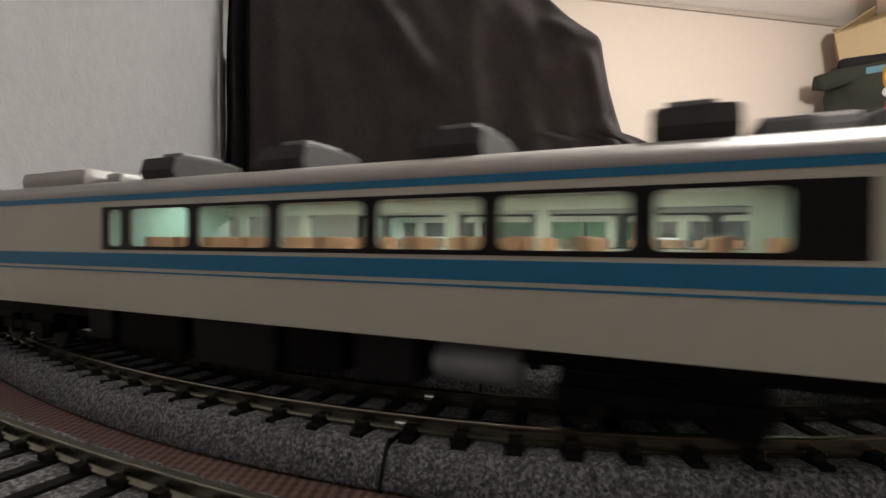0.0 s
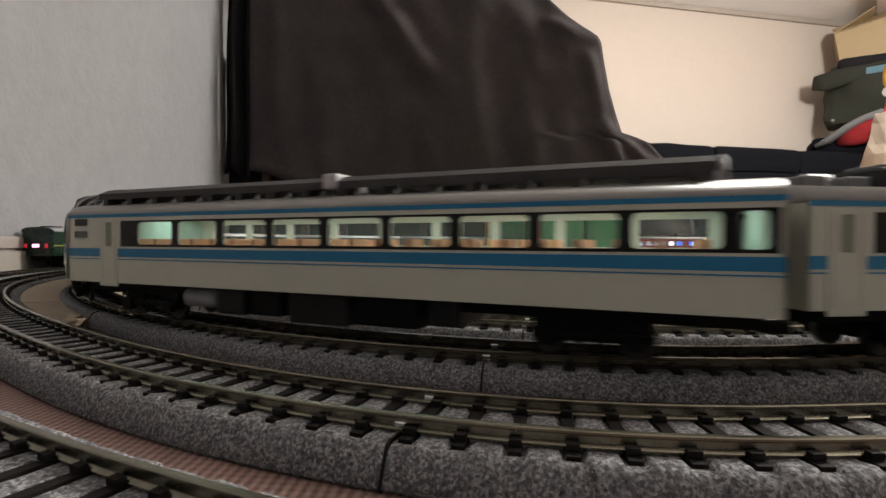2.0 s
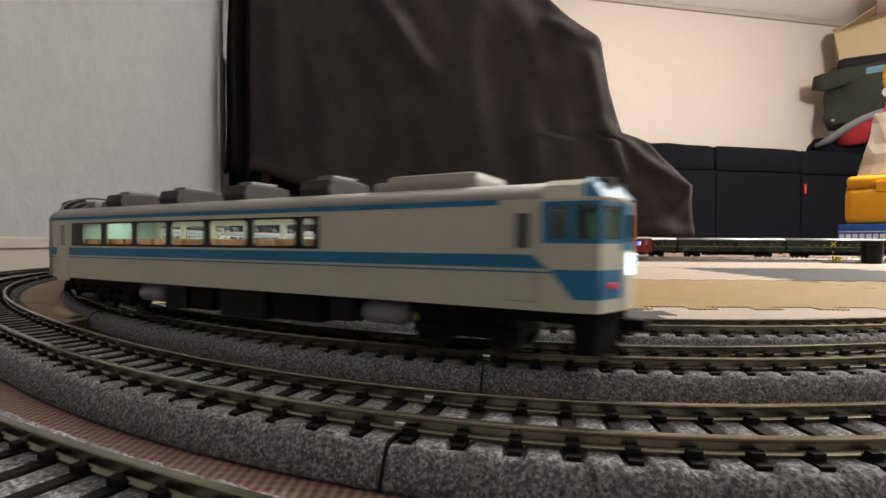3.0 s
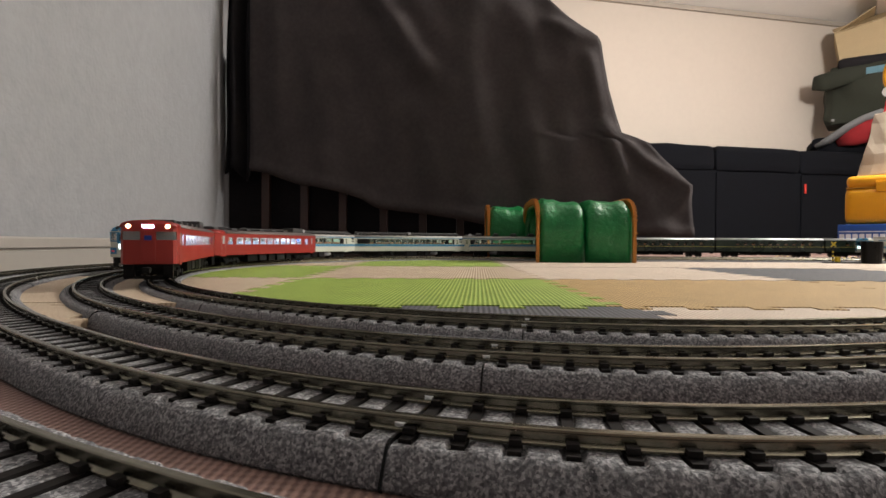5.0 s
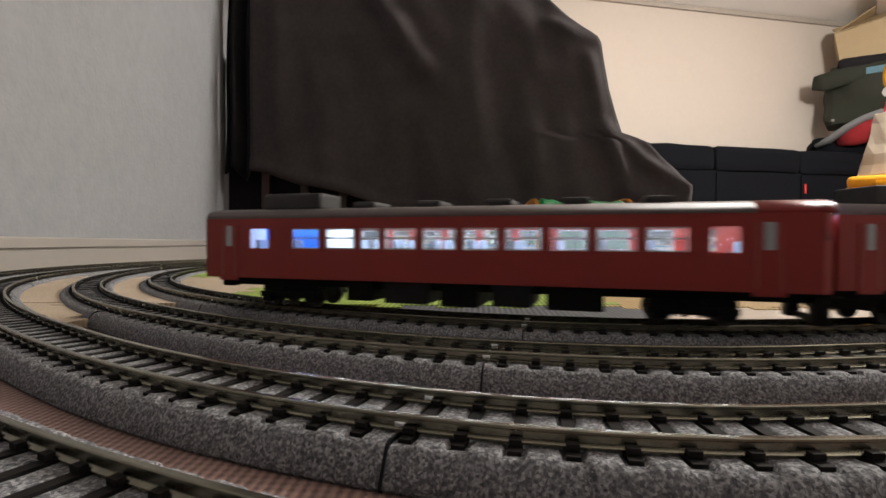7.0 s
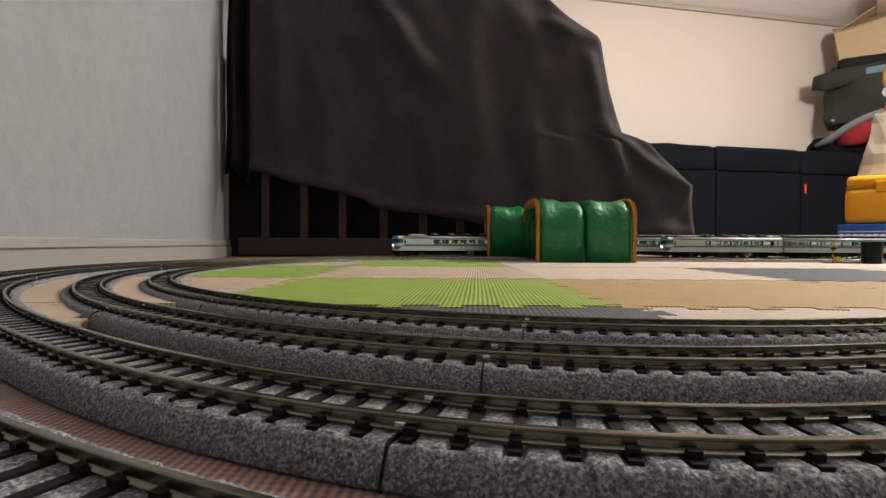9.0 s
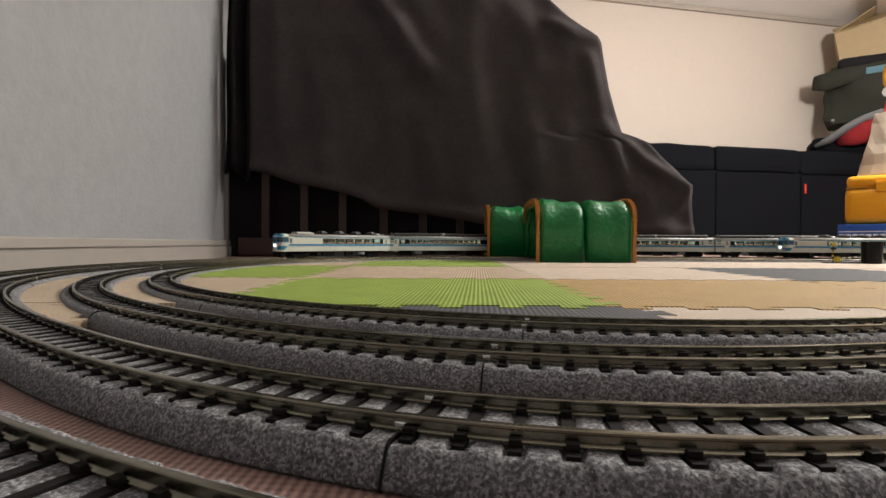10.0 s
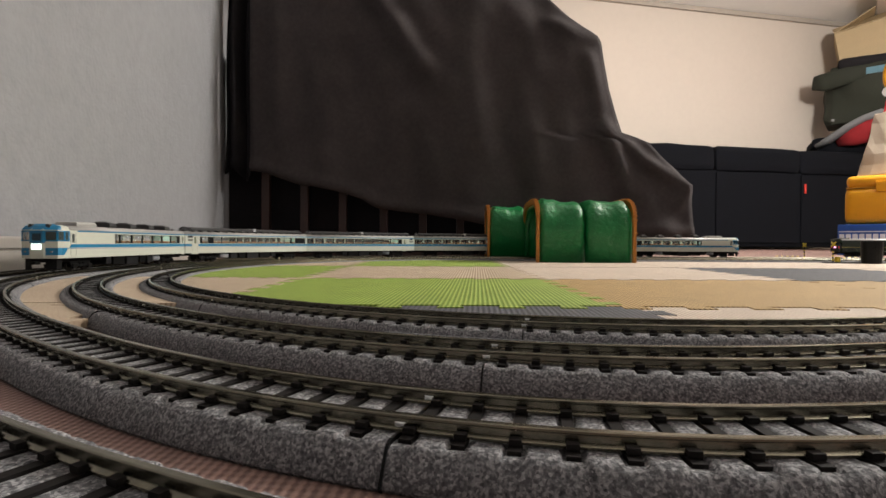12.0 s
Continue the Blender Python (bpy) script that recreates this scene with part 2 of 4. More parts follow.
# curvature of the hand-laid west and near sides, at these turns past the far straight, and how long they go on
TURNS = (0.0, 0.5, 1.0, 1.4, 1.7, 2.0, 2.3, 2.6, 2.85, 3.1)
BENDS = {"d": ((2.272, 2.150, 2.062, 2.063, 2.153, 2.212, 2.104, 2.108, 2.621, 3.274), 1.50),
         "c": ((1.869, 1.869, 1.879, 1.922, 1.991, 1.966, 1.627, 1.621, 3.072, 4.765), 1.63),
         "b": ((2.032, 1.507, 1.407, 1.822, 2.217, 2.015, 1.311, 0.699, 3.640, 7.489), 1.765),
         "a": ((1.129, 1.438, 1.694, 1.795, 1.703, 1.475, 1.242, 1.130, 1.500, 3.200), 1.95)}
EAST_END = {"d": 1.175, "c": 1.198, "b": 1.228, "a": 1.241}
STEP = 0.002


def lay_loop(k):
    """Places and headings every STEP metres round a loop: west and near sides, straight, east arc, far straight."""
    cx, cy, r = LOOPS[k]
    bends, ends = BENDS[k]
    knots = [q * r for q in TURNS]
    p, h = Vector((cx, cy)) + NORTH * r, math.pi + TILT
    out = []

    def go(length, bend):
        nonlocal p, h
        n = max(1, round(length / STEP))
        for i in range(n):
            out.append((p.copy(), h))
            k0 = bend(length * (i + 0.5) / n) * length / n
            p = p + Vector((math.cos(h + k0 / 2), math.sin(h + k0 / 2))) * (length / n)
            h += k0
    go(ends, lambda q: ramp(q, list(zip(knots, bends))))
    back = 2 * math.pi + 0.087 - h
    go(0.12, lambda q: back / 0.12)
    go(EAST_END[k] - p[0], lambda q: 0.0)
    side = Vector((-math.sin(h), math.cos(h)))
    far = Vector((cx, cy)) + NORTH * r
    re = -(p - far).dot(NORTH) / (1 + side.dot(NORTH))
    go(re * (3 * math.pi + TILT - h), lambda q: 1 / re)
    go((p - far).length, lambda q: 0.0)
    return out


LAID = {}


def perimeter(k):
    if k not in LAID:
        LAID[k] = lay_loop(k)
    return STEP * len(LAID[k])


def on_loop(k, s):
    """Place and heading, s metres along a loop from the west end of its far straight, anticlockwise."""
    s = (s % perimeter(k)) / STEP
    i = int(s)
    f, n = s - i, len(LAID[k])
    (p, h), (q, g) = LAID[k][i % n], LAID[k][(i + 1) % n]
    g += 2 * math.pi * round((h - g) / (2 * math.pi))
    h += (g - h) * f
    return p.lerp(q, f), Vector((math.cos(h), math.sin(h)))


def stations(k, step=0.012, lift=0.0, shift=0.0):
    n = int(perimeter(k) / step)
    out = []
    for i in range(n):
        p, d = on_loop(k, perimeter(k) * i / n)
        side = Vector((d[1], -d[0]))
        q = p + side * shift
        out.append(((q[0], q[1], lift), side))
    return out


BED = [(-0.0174, 0.0), (0.0174, 0.0), (0.0180, 0.0009), (0.0160, 0.0050), (0.0152, 0.0063), (0.0144, 0.0070), (0.0130, 0.0075), (0.0095, 0.0071), (0.0, 0.0070),
       (-0.0095, 0.0071), (-0.0130, 0.0075), (-0.0144, 0.0070), (-0.0152, 0.0063), (-0.0160, 0.0050), (-0.0180, 0.0009)]
RAILP = [(-0.0012, 0.0074), (0.0012, 0.0074), (0.0012, 0.0079), (0.0004, 0.0084), (0.0004, 0.0096), (0.00075, 0.0099), (0.00075, RAIL - 0.0002), (0.00055, RAIL), (-0.00055, RAIL), (-0.00075, RAIL - 0.0002),
         (-0.00075, 0.0099), (-0.0004, 0.0096), (-0.0004, 0.0084), (-0.0012, 0.0079)]


def bed_mesh(k, n):
    """The ballast bed: low under each sleeper, heaped and ragged between them."""
    bm = bmesh.new()
    rng = random.Random(k)
    per = perimeter(k)
    pitch = per / n
    rings = []
    for i in range(n):
        for ds, high in ((-0.0017, 0), (0.0017, 0), (0.0022, 1), (pitch * 0.36, 1), (pitch * 0.5, 1), (pitch * 0.64, 1), (pitch - 0.0022, 1)):
            p, d = on_loop(k, i * pitch + ds)
            ring = []
            for m, (a, z) in enumerate(BED):
                if z > 0.006:
                    z += rng.uniform(-0.00005, 0.00028) if high else (-0.0008 if z > 0.00705 else rng.uniform(-0.0003, 0))
                    a *= 1 + rng.uniform(-0.008, 0.010)
                elif z > 0:
                    a *= 1 + rng.uniform(-0.006, 0.006)
                ring.append(bm.verts.new((p[0] + d[1] * a, p[1] - d[0] * a, z)))
            rings.append(ring)
    w = len(BED)
    for a, b in zip(rings, rings[1:] + rings[:1]):
        for m in range(w):
            bm.faces.new((a[m], a[(m + 1) % w], b[(m + 1) % w], b[m]))
    return bm


def tie_mesh():
    bm = bmesh.new()
    box(bm, -0.0012, 0.0012, -0.0124, 0.0124, 0.0058, 0.0074)
    for y in (-0.00825, 0.00825):
        for e in (-1, 1):
            box(bm, -0.0011, 0.0011, y + e * 0.0008 - (0.0016 if e < 0 else 0), y + e * 0.0008 + (0.0016 if e > 0 else 0), 0.0076, 0.0087)
    return mesh_of(bm, "sleeper", TIE)


def build_tracks():
    tie = tie_mesh()
    for k, where in (("a", "outermost"), ("b", "second"), ("c", "third"), ("d", "innermost")):
        tr = thing("model_railway_track", "%s oval of model railway track with grey ballast bed" % where, "railway track", "concentric track ovals")
        n = int(perimeter(k) / 0.0092)
        part("ballast_bed", bed_mesh(k, n), BALLAST, tr, "moulded grey ballast roadbed", True)
        for sh in (-0.00825, 0.00825):
            part("rail", sweep(bmesh.new(), RAILP, stations(k, 0.012, 0.0, sh), True), RAILM, tr, "worn nickel rail")
        rows = []
        for i in range(n):
            p, d = on_loop(k, perimeter(k) * i / n)
            rows.append((0 if p[0] < 0.45 and p[1] < 0.75 else 1, p, d))
        near = [q for q in rows if q[0] == 0]
        near.sort(key=lambda q: q[1][0] + 0.6 * q[1][1])
        keep, rest = near[:300], near[300:] + [q for q in rows if q[0] == 1]
        for _, p, d in keep:
            ob = new("sleeper", tie)
            ob.parent = tr
            ob.matrix_basis = Matrix.Translation((p[0], p[1], 0)) @ Matrix.Rotation(math.atan2(d[1], d[0]), 4, "Z")
        bm = bmesh.new()
        for _, p, d in rest:
            box(bm, -0.0015, 0.0015, -0.0124, 0.0124, 0.0062, 0.0077, m=Matrix.Translation((p[0], p[1], 0)) @ Matrix.Rotation(math.atan2(d[1], d[0]), 4, "Z"))
        ob = part("far_sleepers", bm, TIE, tr)
        tagged(ob, kind="stuff")
        # joints between track pieces: a dark slit across the bed and fishplates on the rails
        base = {"b": 1.6840, "c": 1.525, "d": 1.36, "a": 1.70}[k]
        for i in range(-7, 8):
            s = base + i * LOOPS[k][2] * math.pi / 8
            if not 0 < s < LOOPS[k][2] * math.pi + 0.8:
                continue
            p, d = on_loop(k, s)
            m = Matrix.Translation((p[0], p[1], 0)) @ Matrix.Rotation(math.atan2(d[1], d[0]), 4, "Z")
            bm = prism(bmesh.new(), [(y * 1.02, z * 1.01 + (0.0002 if z > 0.006 else 0)) for y, z in BED], "x", -0.00028, 0.00028)
            part("bed_joint", bm, BLACK, tr, "dark joint in the roadbed").matrix_basis = m
            for y in (-0.00825, 0.00825):
                part("fishplate", one_box(-0.0012, 0.0012, y - 0.00095, y + 0.00095, 0.0080, 0.0093, 0.0004), SHINE, tr, "bright metal rail joiner").matrix_basis = m


# ---- the room ----
def wall_slab(name, a, b, z0, z1, thick, material, label):
    """A wall from a to b; its thickness lies to the left of that way."""
    a, b = Vector(a), Vector(b)
    d = (b - a).normalized()
    n = Vector((-d[1], d[0]))
    bm = prism(bmesh.new(), [tuple(a), tuple(b), tuple(b + n * thick), tuple(a + n * thick)], "z", z0, z1)
    ob = new(name, mesh_of(bm, name, material))
    return tagged(ob, label, "wall", kind="structure")


def build_room():
    woven = ridged("woven_floor", (0.15, 0.083, 0.068), (0.29, 0.18, 0.152), 0.0021, 4)
    bm = prism(bmesh.new(), [(-1.7, -4.2), (6.0, -4.2), (6.0, 6.0), (-1.7, 6.0)], "z", -0.05, 0.0)
    tagged(new("floor", mesh_of(bm, "floor", MATS["woven_floor"])), "brown woven floor covering under the railway", "floor", kind="structure")
    bm = prism(bmesh.new(), [(-1.7, -4.2), (6.0, -4.2), (6.0, 6.0), (-1.7, 6.0)], "z", 2.4, 2.46)
    tagged(new("ceiling", mesh_of(bm, "ceiling", CEIL)), "plain white ceiling", "ceiling", kind="structure")
    w0, w1 = (-0.138, -1.7), (-1.284, 5.46)
    wall_slab("wall_west", w0, w1, 0, 2.4, 0.1, WALLPAPER, "pale grey embossed wallpaper wall")
    wall_slab("wall_north", (-1.4, 4.19), (5.8, 5.63), 0, 2.4, 0.1, CREAM, "cream wallpapered wall above the sofa")
    wall_slab("wall_east", (5.7, 5.7), (5.7, -4.1), 0, 2.4, 0.1, CREAM, "cream wallpapered wall")
    wall_slab("wall_west_return", (-0.138, -4.1), (-0.138, -1.7), 0, 2.4, 0.1, WALLPAPER, "pale grey embossed wallpaper wall")
    # unseen wall, added close behind the camera to bounce lamp light onto the trains
    wall_slab("unseen_bounce_wall", (5.8, -1.35), (-0.6, -1.35), 0, 2.4, 0.1, WALLPAPER, "pale grey embossed wallpaper wall")
    # ceiling trim along the cream wall
    d = Vector((5.6, 1.12)).normalized()
    n = Vector((d[1], -d[0]))
    a, b = Vector((-1.3, 4.21)), Vector((5.7, 5.61))
    bm = prism(bmesh.new(), [tuple(a), tuple(b), tuple(b + n * 0.03), tuple(a + n * 0.03)], "z", 2.355, 2.398)
    tagged(new("trim", mesh_of(bm, "trim", mat("beige_trim", (0.40, 0.35, 0.30), 0.6))), "narrow beige ceiling trim", "trim", kind="structure")
    bm = prism(bmesh.new(), [(3.72, 4.3), (5.6, 4.3), (5.6, 5.4), (4.50, 5.2)], "z", 2.30, 2.399)
    tagged(new("ceiling_soffit", mesh_of(bm, "ceiling_soffit", CREAM)), "boxed-in cream soffit under the ceiling", "soffit", kind="structure")
    # baseboard with a groove
    d = (Vector(w1) - Vector(w0)).normalized()
    side = Vector((d[1], -d[0]))
    prof = [(0.0005, 0.0), (0.011, 0.0), (0.011, 0.0305), (0.0045, 0.0315), (0.0045, 0.0335), (0.0085, 0.0345), (0.0085, 0.0455), (0.006, 0.0475), (0.0005, 0.0478)]
    st = [((w0[0], w0[1], 0), side), ((w0[0] + d[0] * 4, w0[1] + d[1] * 4, 0), side)]
    tagged(new("baseboard", mesh_of(sweep(bmesh.new(), prof, st), "baseboard", BASEM)), "cream grooved baseboard along the grey wall", "baseboard", kind="structure")


# groove colour with painted shade, paler ridge-top colour, ridge spacing
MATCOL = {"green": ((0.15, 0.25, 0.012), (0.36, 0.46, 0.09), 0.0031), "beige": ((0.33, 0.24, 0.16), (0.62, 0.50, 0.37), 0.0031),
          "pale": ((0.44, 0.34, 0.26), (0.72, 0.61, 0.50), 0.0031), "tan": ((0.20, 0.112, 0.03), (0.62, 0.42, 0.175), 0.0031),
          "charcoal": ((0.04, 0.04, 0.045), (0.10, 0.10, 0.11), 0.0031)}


def toothed(a, b, teeth, depth, sign):
    """An edge from a to b with interlocking tabs."""
    a, b = Vector(a), Vector(b)
    d = b - a
    n = Vector((-d[1], d[0])).normalized() * depth * sign
    out = []
    for i in range(teeth):
        for f, h in ((0.0, 0), (0.22, 0), (0.16, 1), (0.60, 1), (0.54, 0)):
            out.append(tuple(a + d * ((i + f) / teeth) + n * h))
    return out


def build_mats():
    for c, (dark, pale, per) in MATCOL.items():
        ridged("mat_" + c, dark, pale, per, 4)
    cols, ys = [-0.44, -0.155, 0.10, 0.37, 0.64, 0.91, 1.18], [0.175, 0.302, 0.53, 0.80, 1.07]
    plan = ["beige bare charcoal pale pale pale pale", "beige green tan tan tan tan", "green beige pale charcoal pale pale", "beige green pale pale pale pale"]
    for j, row in enumerate(plan):
        xs = [-0.44, -0.184, -0.025, 0.115, 0.37, 0.64, 0.91, 1.18] if j == 0 else cols
        for i, c in enumerate(row.split()):
            if c == "bare":
                continue
            x0, x1, y0, y1 = xs[i], xs[i + 1], ys[j], ys[j + 1]
            if j == 2 and i == 0:
                x0 = -0.30
            g = 0.0002
            o = toothed((x0 + g, y0 + g), (x1 - g, y0 + g), 7, 0.011, -1) + toothed((x1 - g, y0 + g), (x1 - g, y1 - g), 7 if j else 3, 0.011, -1)
            o += [(x1 - g, y1 - g), (x0 + g, y1 - g)]
            bm = prism(bmesh.new(), o, "z", 0.0005, 0.0048 + 0.0003 * j - 0.0003 * i)
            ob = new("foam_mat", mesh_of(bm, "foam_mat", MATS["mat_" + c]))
            tagged(ob, "ridged %s foam play mat tile" % {"pale": "pale pink", "tan": "ochre"}.get(c, c), "floor mat", "foam play mat tiles")


def cloth_sheet(name, outline, depth, material, label, cols=90, rows=70, back=0.35):
    """A draped sheet: outline(v) gives its left and right edge and height at fraction v of its drop; depth(x, z) its relief."""
    bm = bmesh.new()
    grid = []
    for j in range(rows + 1):
        v = j / rows
        line = []
        for i in range(cols + 1):
            u = i / cols
            x, z = outline(u, v)
            line.append(bm.verts.new((x, depth(x, z, u, v), z)))
        grid.append(line)
    for j in range(rows):
        for i in range(cols):
            bm.faces.new((grid[j][i], grid[j][i + 1], grid[j + 1][i + 1], grid[j + 1][i]))
    top = [bm.verts.new((q.co.x, q.co.y + back, q.co.z - 0.01)) for q in grid[0]]
    for i in range(cols):
        bm.faces.new((grid[0][i], top[i], top[i + 1], grid[0][i + 1]))
    ob = new(name, mesh_of(bm, name, material, True))
    s = ob.modifiers.new("thickness", "SOLIDIFY")
    s.thickness, s.offset = 0.004, 1
    return tagged(ob, label, "blanket")


def build_cloth():
    right = [(0.05, 0.722), (0.105, 0.716), (0.177, 0.706), (0.206, 0.703), (0.214, 0.690), (0.245, 0.668), (0.283, 0.628), (0.326, 0.590), (0.337, 0.575), (0.343, 0.548), (0.346, 0.512),
             (0.405, 0.492), (0.476, 0.469), (0.558, 0.452), (0.604, 0.445), (0.620, 0.438), (0.627, 0.430), (0.648, 0.395), (0.682, 0.348), (0.733, 0.296), (0.80, 0.24), (1.05, 0.10)]
    hem = [(-0.545, 0.246), (-0.50, 0.240), (-0.452, 0.222), (-0.396, 0.203), (-0.36, 0.200), (-0.293, 0.186), (-0.229, 0.167), (-0.189, 0.142), (-0.134, 0.134), (-0.054, 0.126), (0.025, 0.114), (0.121, 0.096), (0.248, 0.078), (0.71, 0.060)]

    def outline(u, v):
        xl = -0.545
        x0 = xl + u * 1.25
        zb = ramp(x0, hem)
        z = 1.0 - v * (1.0 - zb)
        x = xl + u * (ramp(z, right) - xl)
        zb = ramp(x, hem)
        z = 1.0 - v * (1.0 - zb)
        return x, z

    def depth(x, z, u, v):
        y = 1.40 + 0.05 * max(0, z - 0.62) + 0.10 * max(0, u - 0.75)
        for x0, z0, x1, z1, amp, wid in ((-0.215, 0.76, -0.134, 0.648, 0.045, 0.030), (-0.134, 0.648, -0.07, 0.552, 0.050, 0.032), (-0.07, 0.552, 0.01, 0.480, 0.034, 0.036),
                                         (-0.085, 0.74, 0.025, 0.560, 0.020, 0.034), (0.30, 0.66, 0.42, 0.618, 0.022, 0.020), (0.41, 0.56, 0.463, 0.362, 0.030, 0.024),
                                         (0.463, 0.362, 0.53, 0.190, 0.040, 0.026), (0.519, 0.330, 0.582, 0.268, 0.030, 0.016), (0.582, 0.268, 0.69, 0.210, 0.034, 0.018),
                                         (0.695, 0.208, 0.63, 0.100, 0.030, 0.022), (0.56, 0.225, 0.60, 0.10, 0.022, 0.022), (-0.47, 0.75, -0.46, 0.25, 0.022, 0.028), (0.12, 0.72, 0.33, 0.625, 0.012, 0.05),
                                         (-0.35, 0.74, -0.33, 0.24, 0.010, 0.05), (0.22, 0.55, 0.27, 0.14, 0.012, 0.06)):
            a, b, p = Vector((x0, z0)), Vector((x1, z1)), Vector((x, z))
            f = max(0.0, min(1.0, (p - a).dot(b - a) / (b - a).length_squared))
            dd = (p - (a + (b - a) * f)).length
            y -= 0.6 * amp * math.exp(-(dd / wid) ** 2) * (0.5 + 0.5 * math.sin(math.pi * min(1, f + 0.25)))
        if v > 0.962:
            y -= 0.006 * math.sin(math.pi * min(1, (v - 0.962) / 0.038))
        y += 0.016 * noise.noise(Vector((x * 7.5, z * 1.3 + x * 2, 9.1))) + 0.007 * noise.noise(Vector((x * 16 + z * 5, z * 4, 2.3)))
        y += 0.012 * noise.noise(Vector((x * 3.1, z * 2.2, 1.7))) + 0.004 * noise.noise(Vector((x * 14, z * 7, 4.2)))
        return y

    cloth_sheet("blanket", outline, depth, CLOTH, "dark charcoal fleece blanket draped over a slatted bed frame")

    def o2(u, v):
        return -0.612 - 0.022 * v ** 0.5 + 0.082 * u + 0.003 * math.sin(9 * v), 1.0 - v * (0.76 - 0.02 * math.sin(6 * u))

    def d2(x, z, u, v):
        return 1.44 + 0.018 * math.sin(u * 11 + 0.8 * math.sin(3 * v)) + 0.01 * noise.noise(Vector((x * 9, z * 3, 0)))
    cloth_sheet("curtain", o2, d2, BLACKCLOTH, "black cloth hanging in folds beside the blanket", 40, 40, 0.1)
    bpy.data.objects["curtain"]["category"] = "cloth"


def build_bed():
    bed = thing("bed_frame", "dark red-brown slatted wooden bed frame under a blanket", "bed")
    part("bottom_rail", one_box(-0.60, 0.46, 1.455, 1.485, 0.004, 0.056, 0.003), BEDWOOD, bed)
    part("top_rail", one_box(-0.60, 0.20, 1.455, 1.485, 0.56, 0.60, 0.003), BEDWOOD, bed)
    for x in (-0.522, -0.408, -0.295, -0.175, -0.06, 0.05, 0.16):
        part("slat", one_box(x - 0.011, x + 0.011, 1.458, 1.482, 0.056, 0.56, 0.002), BEDWOOD, bed)
    # added black sheet: keeps the gaps between the slats as dark as shade
    part("slat_gap_shade", one_box(-0.645, 0.40, 1.50, 1.52, 0.0, 0.60), BLACKCLOTH, bed, "added black sheet standing in for the shade behind the slats")
    for x in (-0.63, 0.36):
        part("post", one_box(x, x + 0.03, 1.53, 1.56, 0.0, 0.60, 0.003), BEDWOOD, bed)


def build_sofa():
    d = math.degrees(math.atan(0.2))
    so = thing("sofa", "navy blue fabric sofa with three back cushions", "sofa", m=pose(1.456, 4.099, 0, 0, 0, d))
    part("base", one_box(0, 2.63, 0.0, 0.60, 0.02, 0.69, 0.03), NAVY, so)
    for i in range(3):
        bm = soft_box(0.02 + 0.868 * i, 0.885 + 0.868 * i, -0.02, 0.59, 0.67, 0.895, 3, 0.05, 0.012, 5, 4.0 + i)
        part("back_cushion", bm, NAVY, so, smooth=True)
        part("front_panel", one_box(0.03 + 0.868 * i, 0.88 + 0.868 * i, -0.014, 0.0, 0.06, 0.665, 0.006), NAVY, so)
    part("label_tag", one_box(1.790, 1.808, -0.022, -0.012, 0.50, 0.585), mat("red_tag", (0.5, 0.03, 0.02), 0.7), so, "small red woven tag")


def arch(w, h, t):
    """A horseshoe section of inner width w and height h, t thick."""
    def half(w, h):
        pts = []
        for i in range(13):
            a = math.pi * i / 12
            pts.append((-w / 2 * math.copysign(abs(math.cos(a)) ** 0.55, math.cos(a)), h * 0.62 + (h * 0.38) * math.sin(a) ** 0.8))
        return [(-w / 2, 0.0)] + pts + [(w / 2, 0.0)]
    return half(w + 2 * t, h + t), half(w, h)


def build_tunnel(name, x0, x1, yc, w, h, segments, label):
    m = pose(x0, yc, 0, 0, 0, math.degrees(TILT))
    tn = thing(name, label, "toy tunnel", "green toy tunnels", m=m)
    out, inn = arch(w, h, 0.007)
    ln = x1 - x0
    for s in range(segments):
        a, b = ln * s / segments, ln * (s + 1) / segments
        bm = bmesh.new()
        rings = []
        nx = 14
        for i in range(nx + 1):
            f = i / nx
            x = a + (b - a) * f
            e = 0.006 * (1 - min(1, min(f, 1 - f) * 7)) ** 2
            ring = []
            for y, z in out:
                n = noise.noise(Vector((x * 30, y * 25 + s, z * 22))) * 0.003 + noise.noise(Vector((x * 90, y * 60, z * 60))) * 0.0012
                k = 1 - (e - n) / 0.06
                ring.append(bm.verts.new((x, y * k, max(0.001, (z * k) if z > 0.01 else z))))
            rings.append(ring)
        for p, q in zip(rings, rings[1:]):
            for i in range(len(p) - 1):
                bm.faces.new((p[i], p[i + 1], q[i + 1], q[i]))
        ob = part("cover", bm, VINYL, tn, "wrinkled glossy green vinyl cover", True)
        sd = ob.modifiers.new("thickness", "SOLIDIFY")
        sd.thickness, sd.offset = 0.003, -1
    for x, e in ((-0.004, 0.006), (ln - 0.002, 0.006)):
        bm = bmesh.new()
        o2, i2 = arch(w, h, 0.010)
        ring = o2 + i2[::-1]
        prism(bm, ring, "x", x, x + e)
        # scalloped edging
        for (y, z), (y2, z2) in zip(o2, o2[1:]):
            for f in (0.25, 0.75):
                yy, zz = y + (y2 - y) * f, z + (z2 - z) * f
                if zz > 0.04:
                    box(bm, x - 0.001, x + e + 0.001, yy - 0.0022, yy + 0.0022, zz - 0.0022, zz + 0.0022, 0.0006)
        part("portal_trim", bm, ORANGE, tn, "orange-brown stitched portal edging")
    return tn


# ---- railway cars: x along the car towards its cab, z up from the rail ----
HALF, WIDE = 0.1405, 0.0194
SKIRT, EAVE = 0.0145, 0.0432


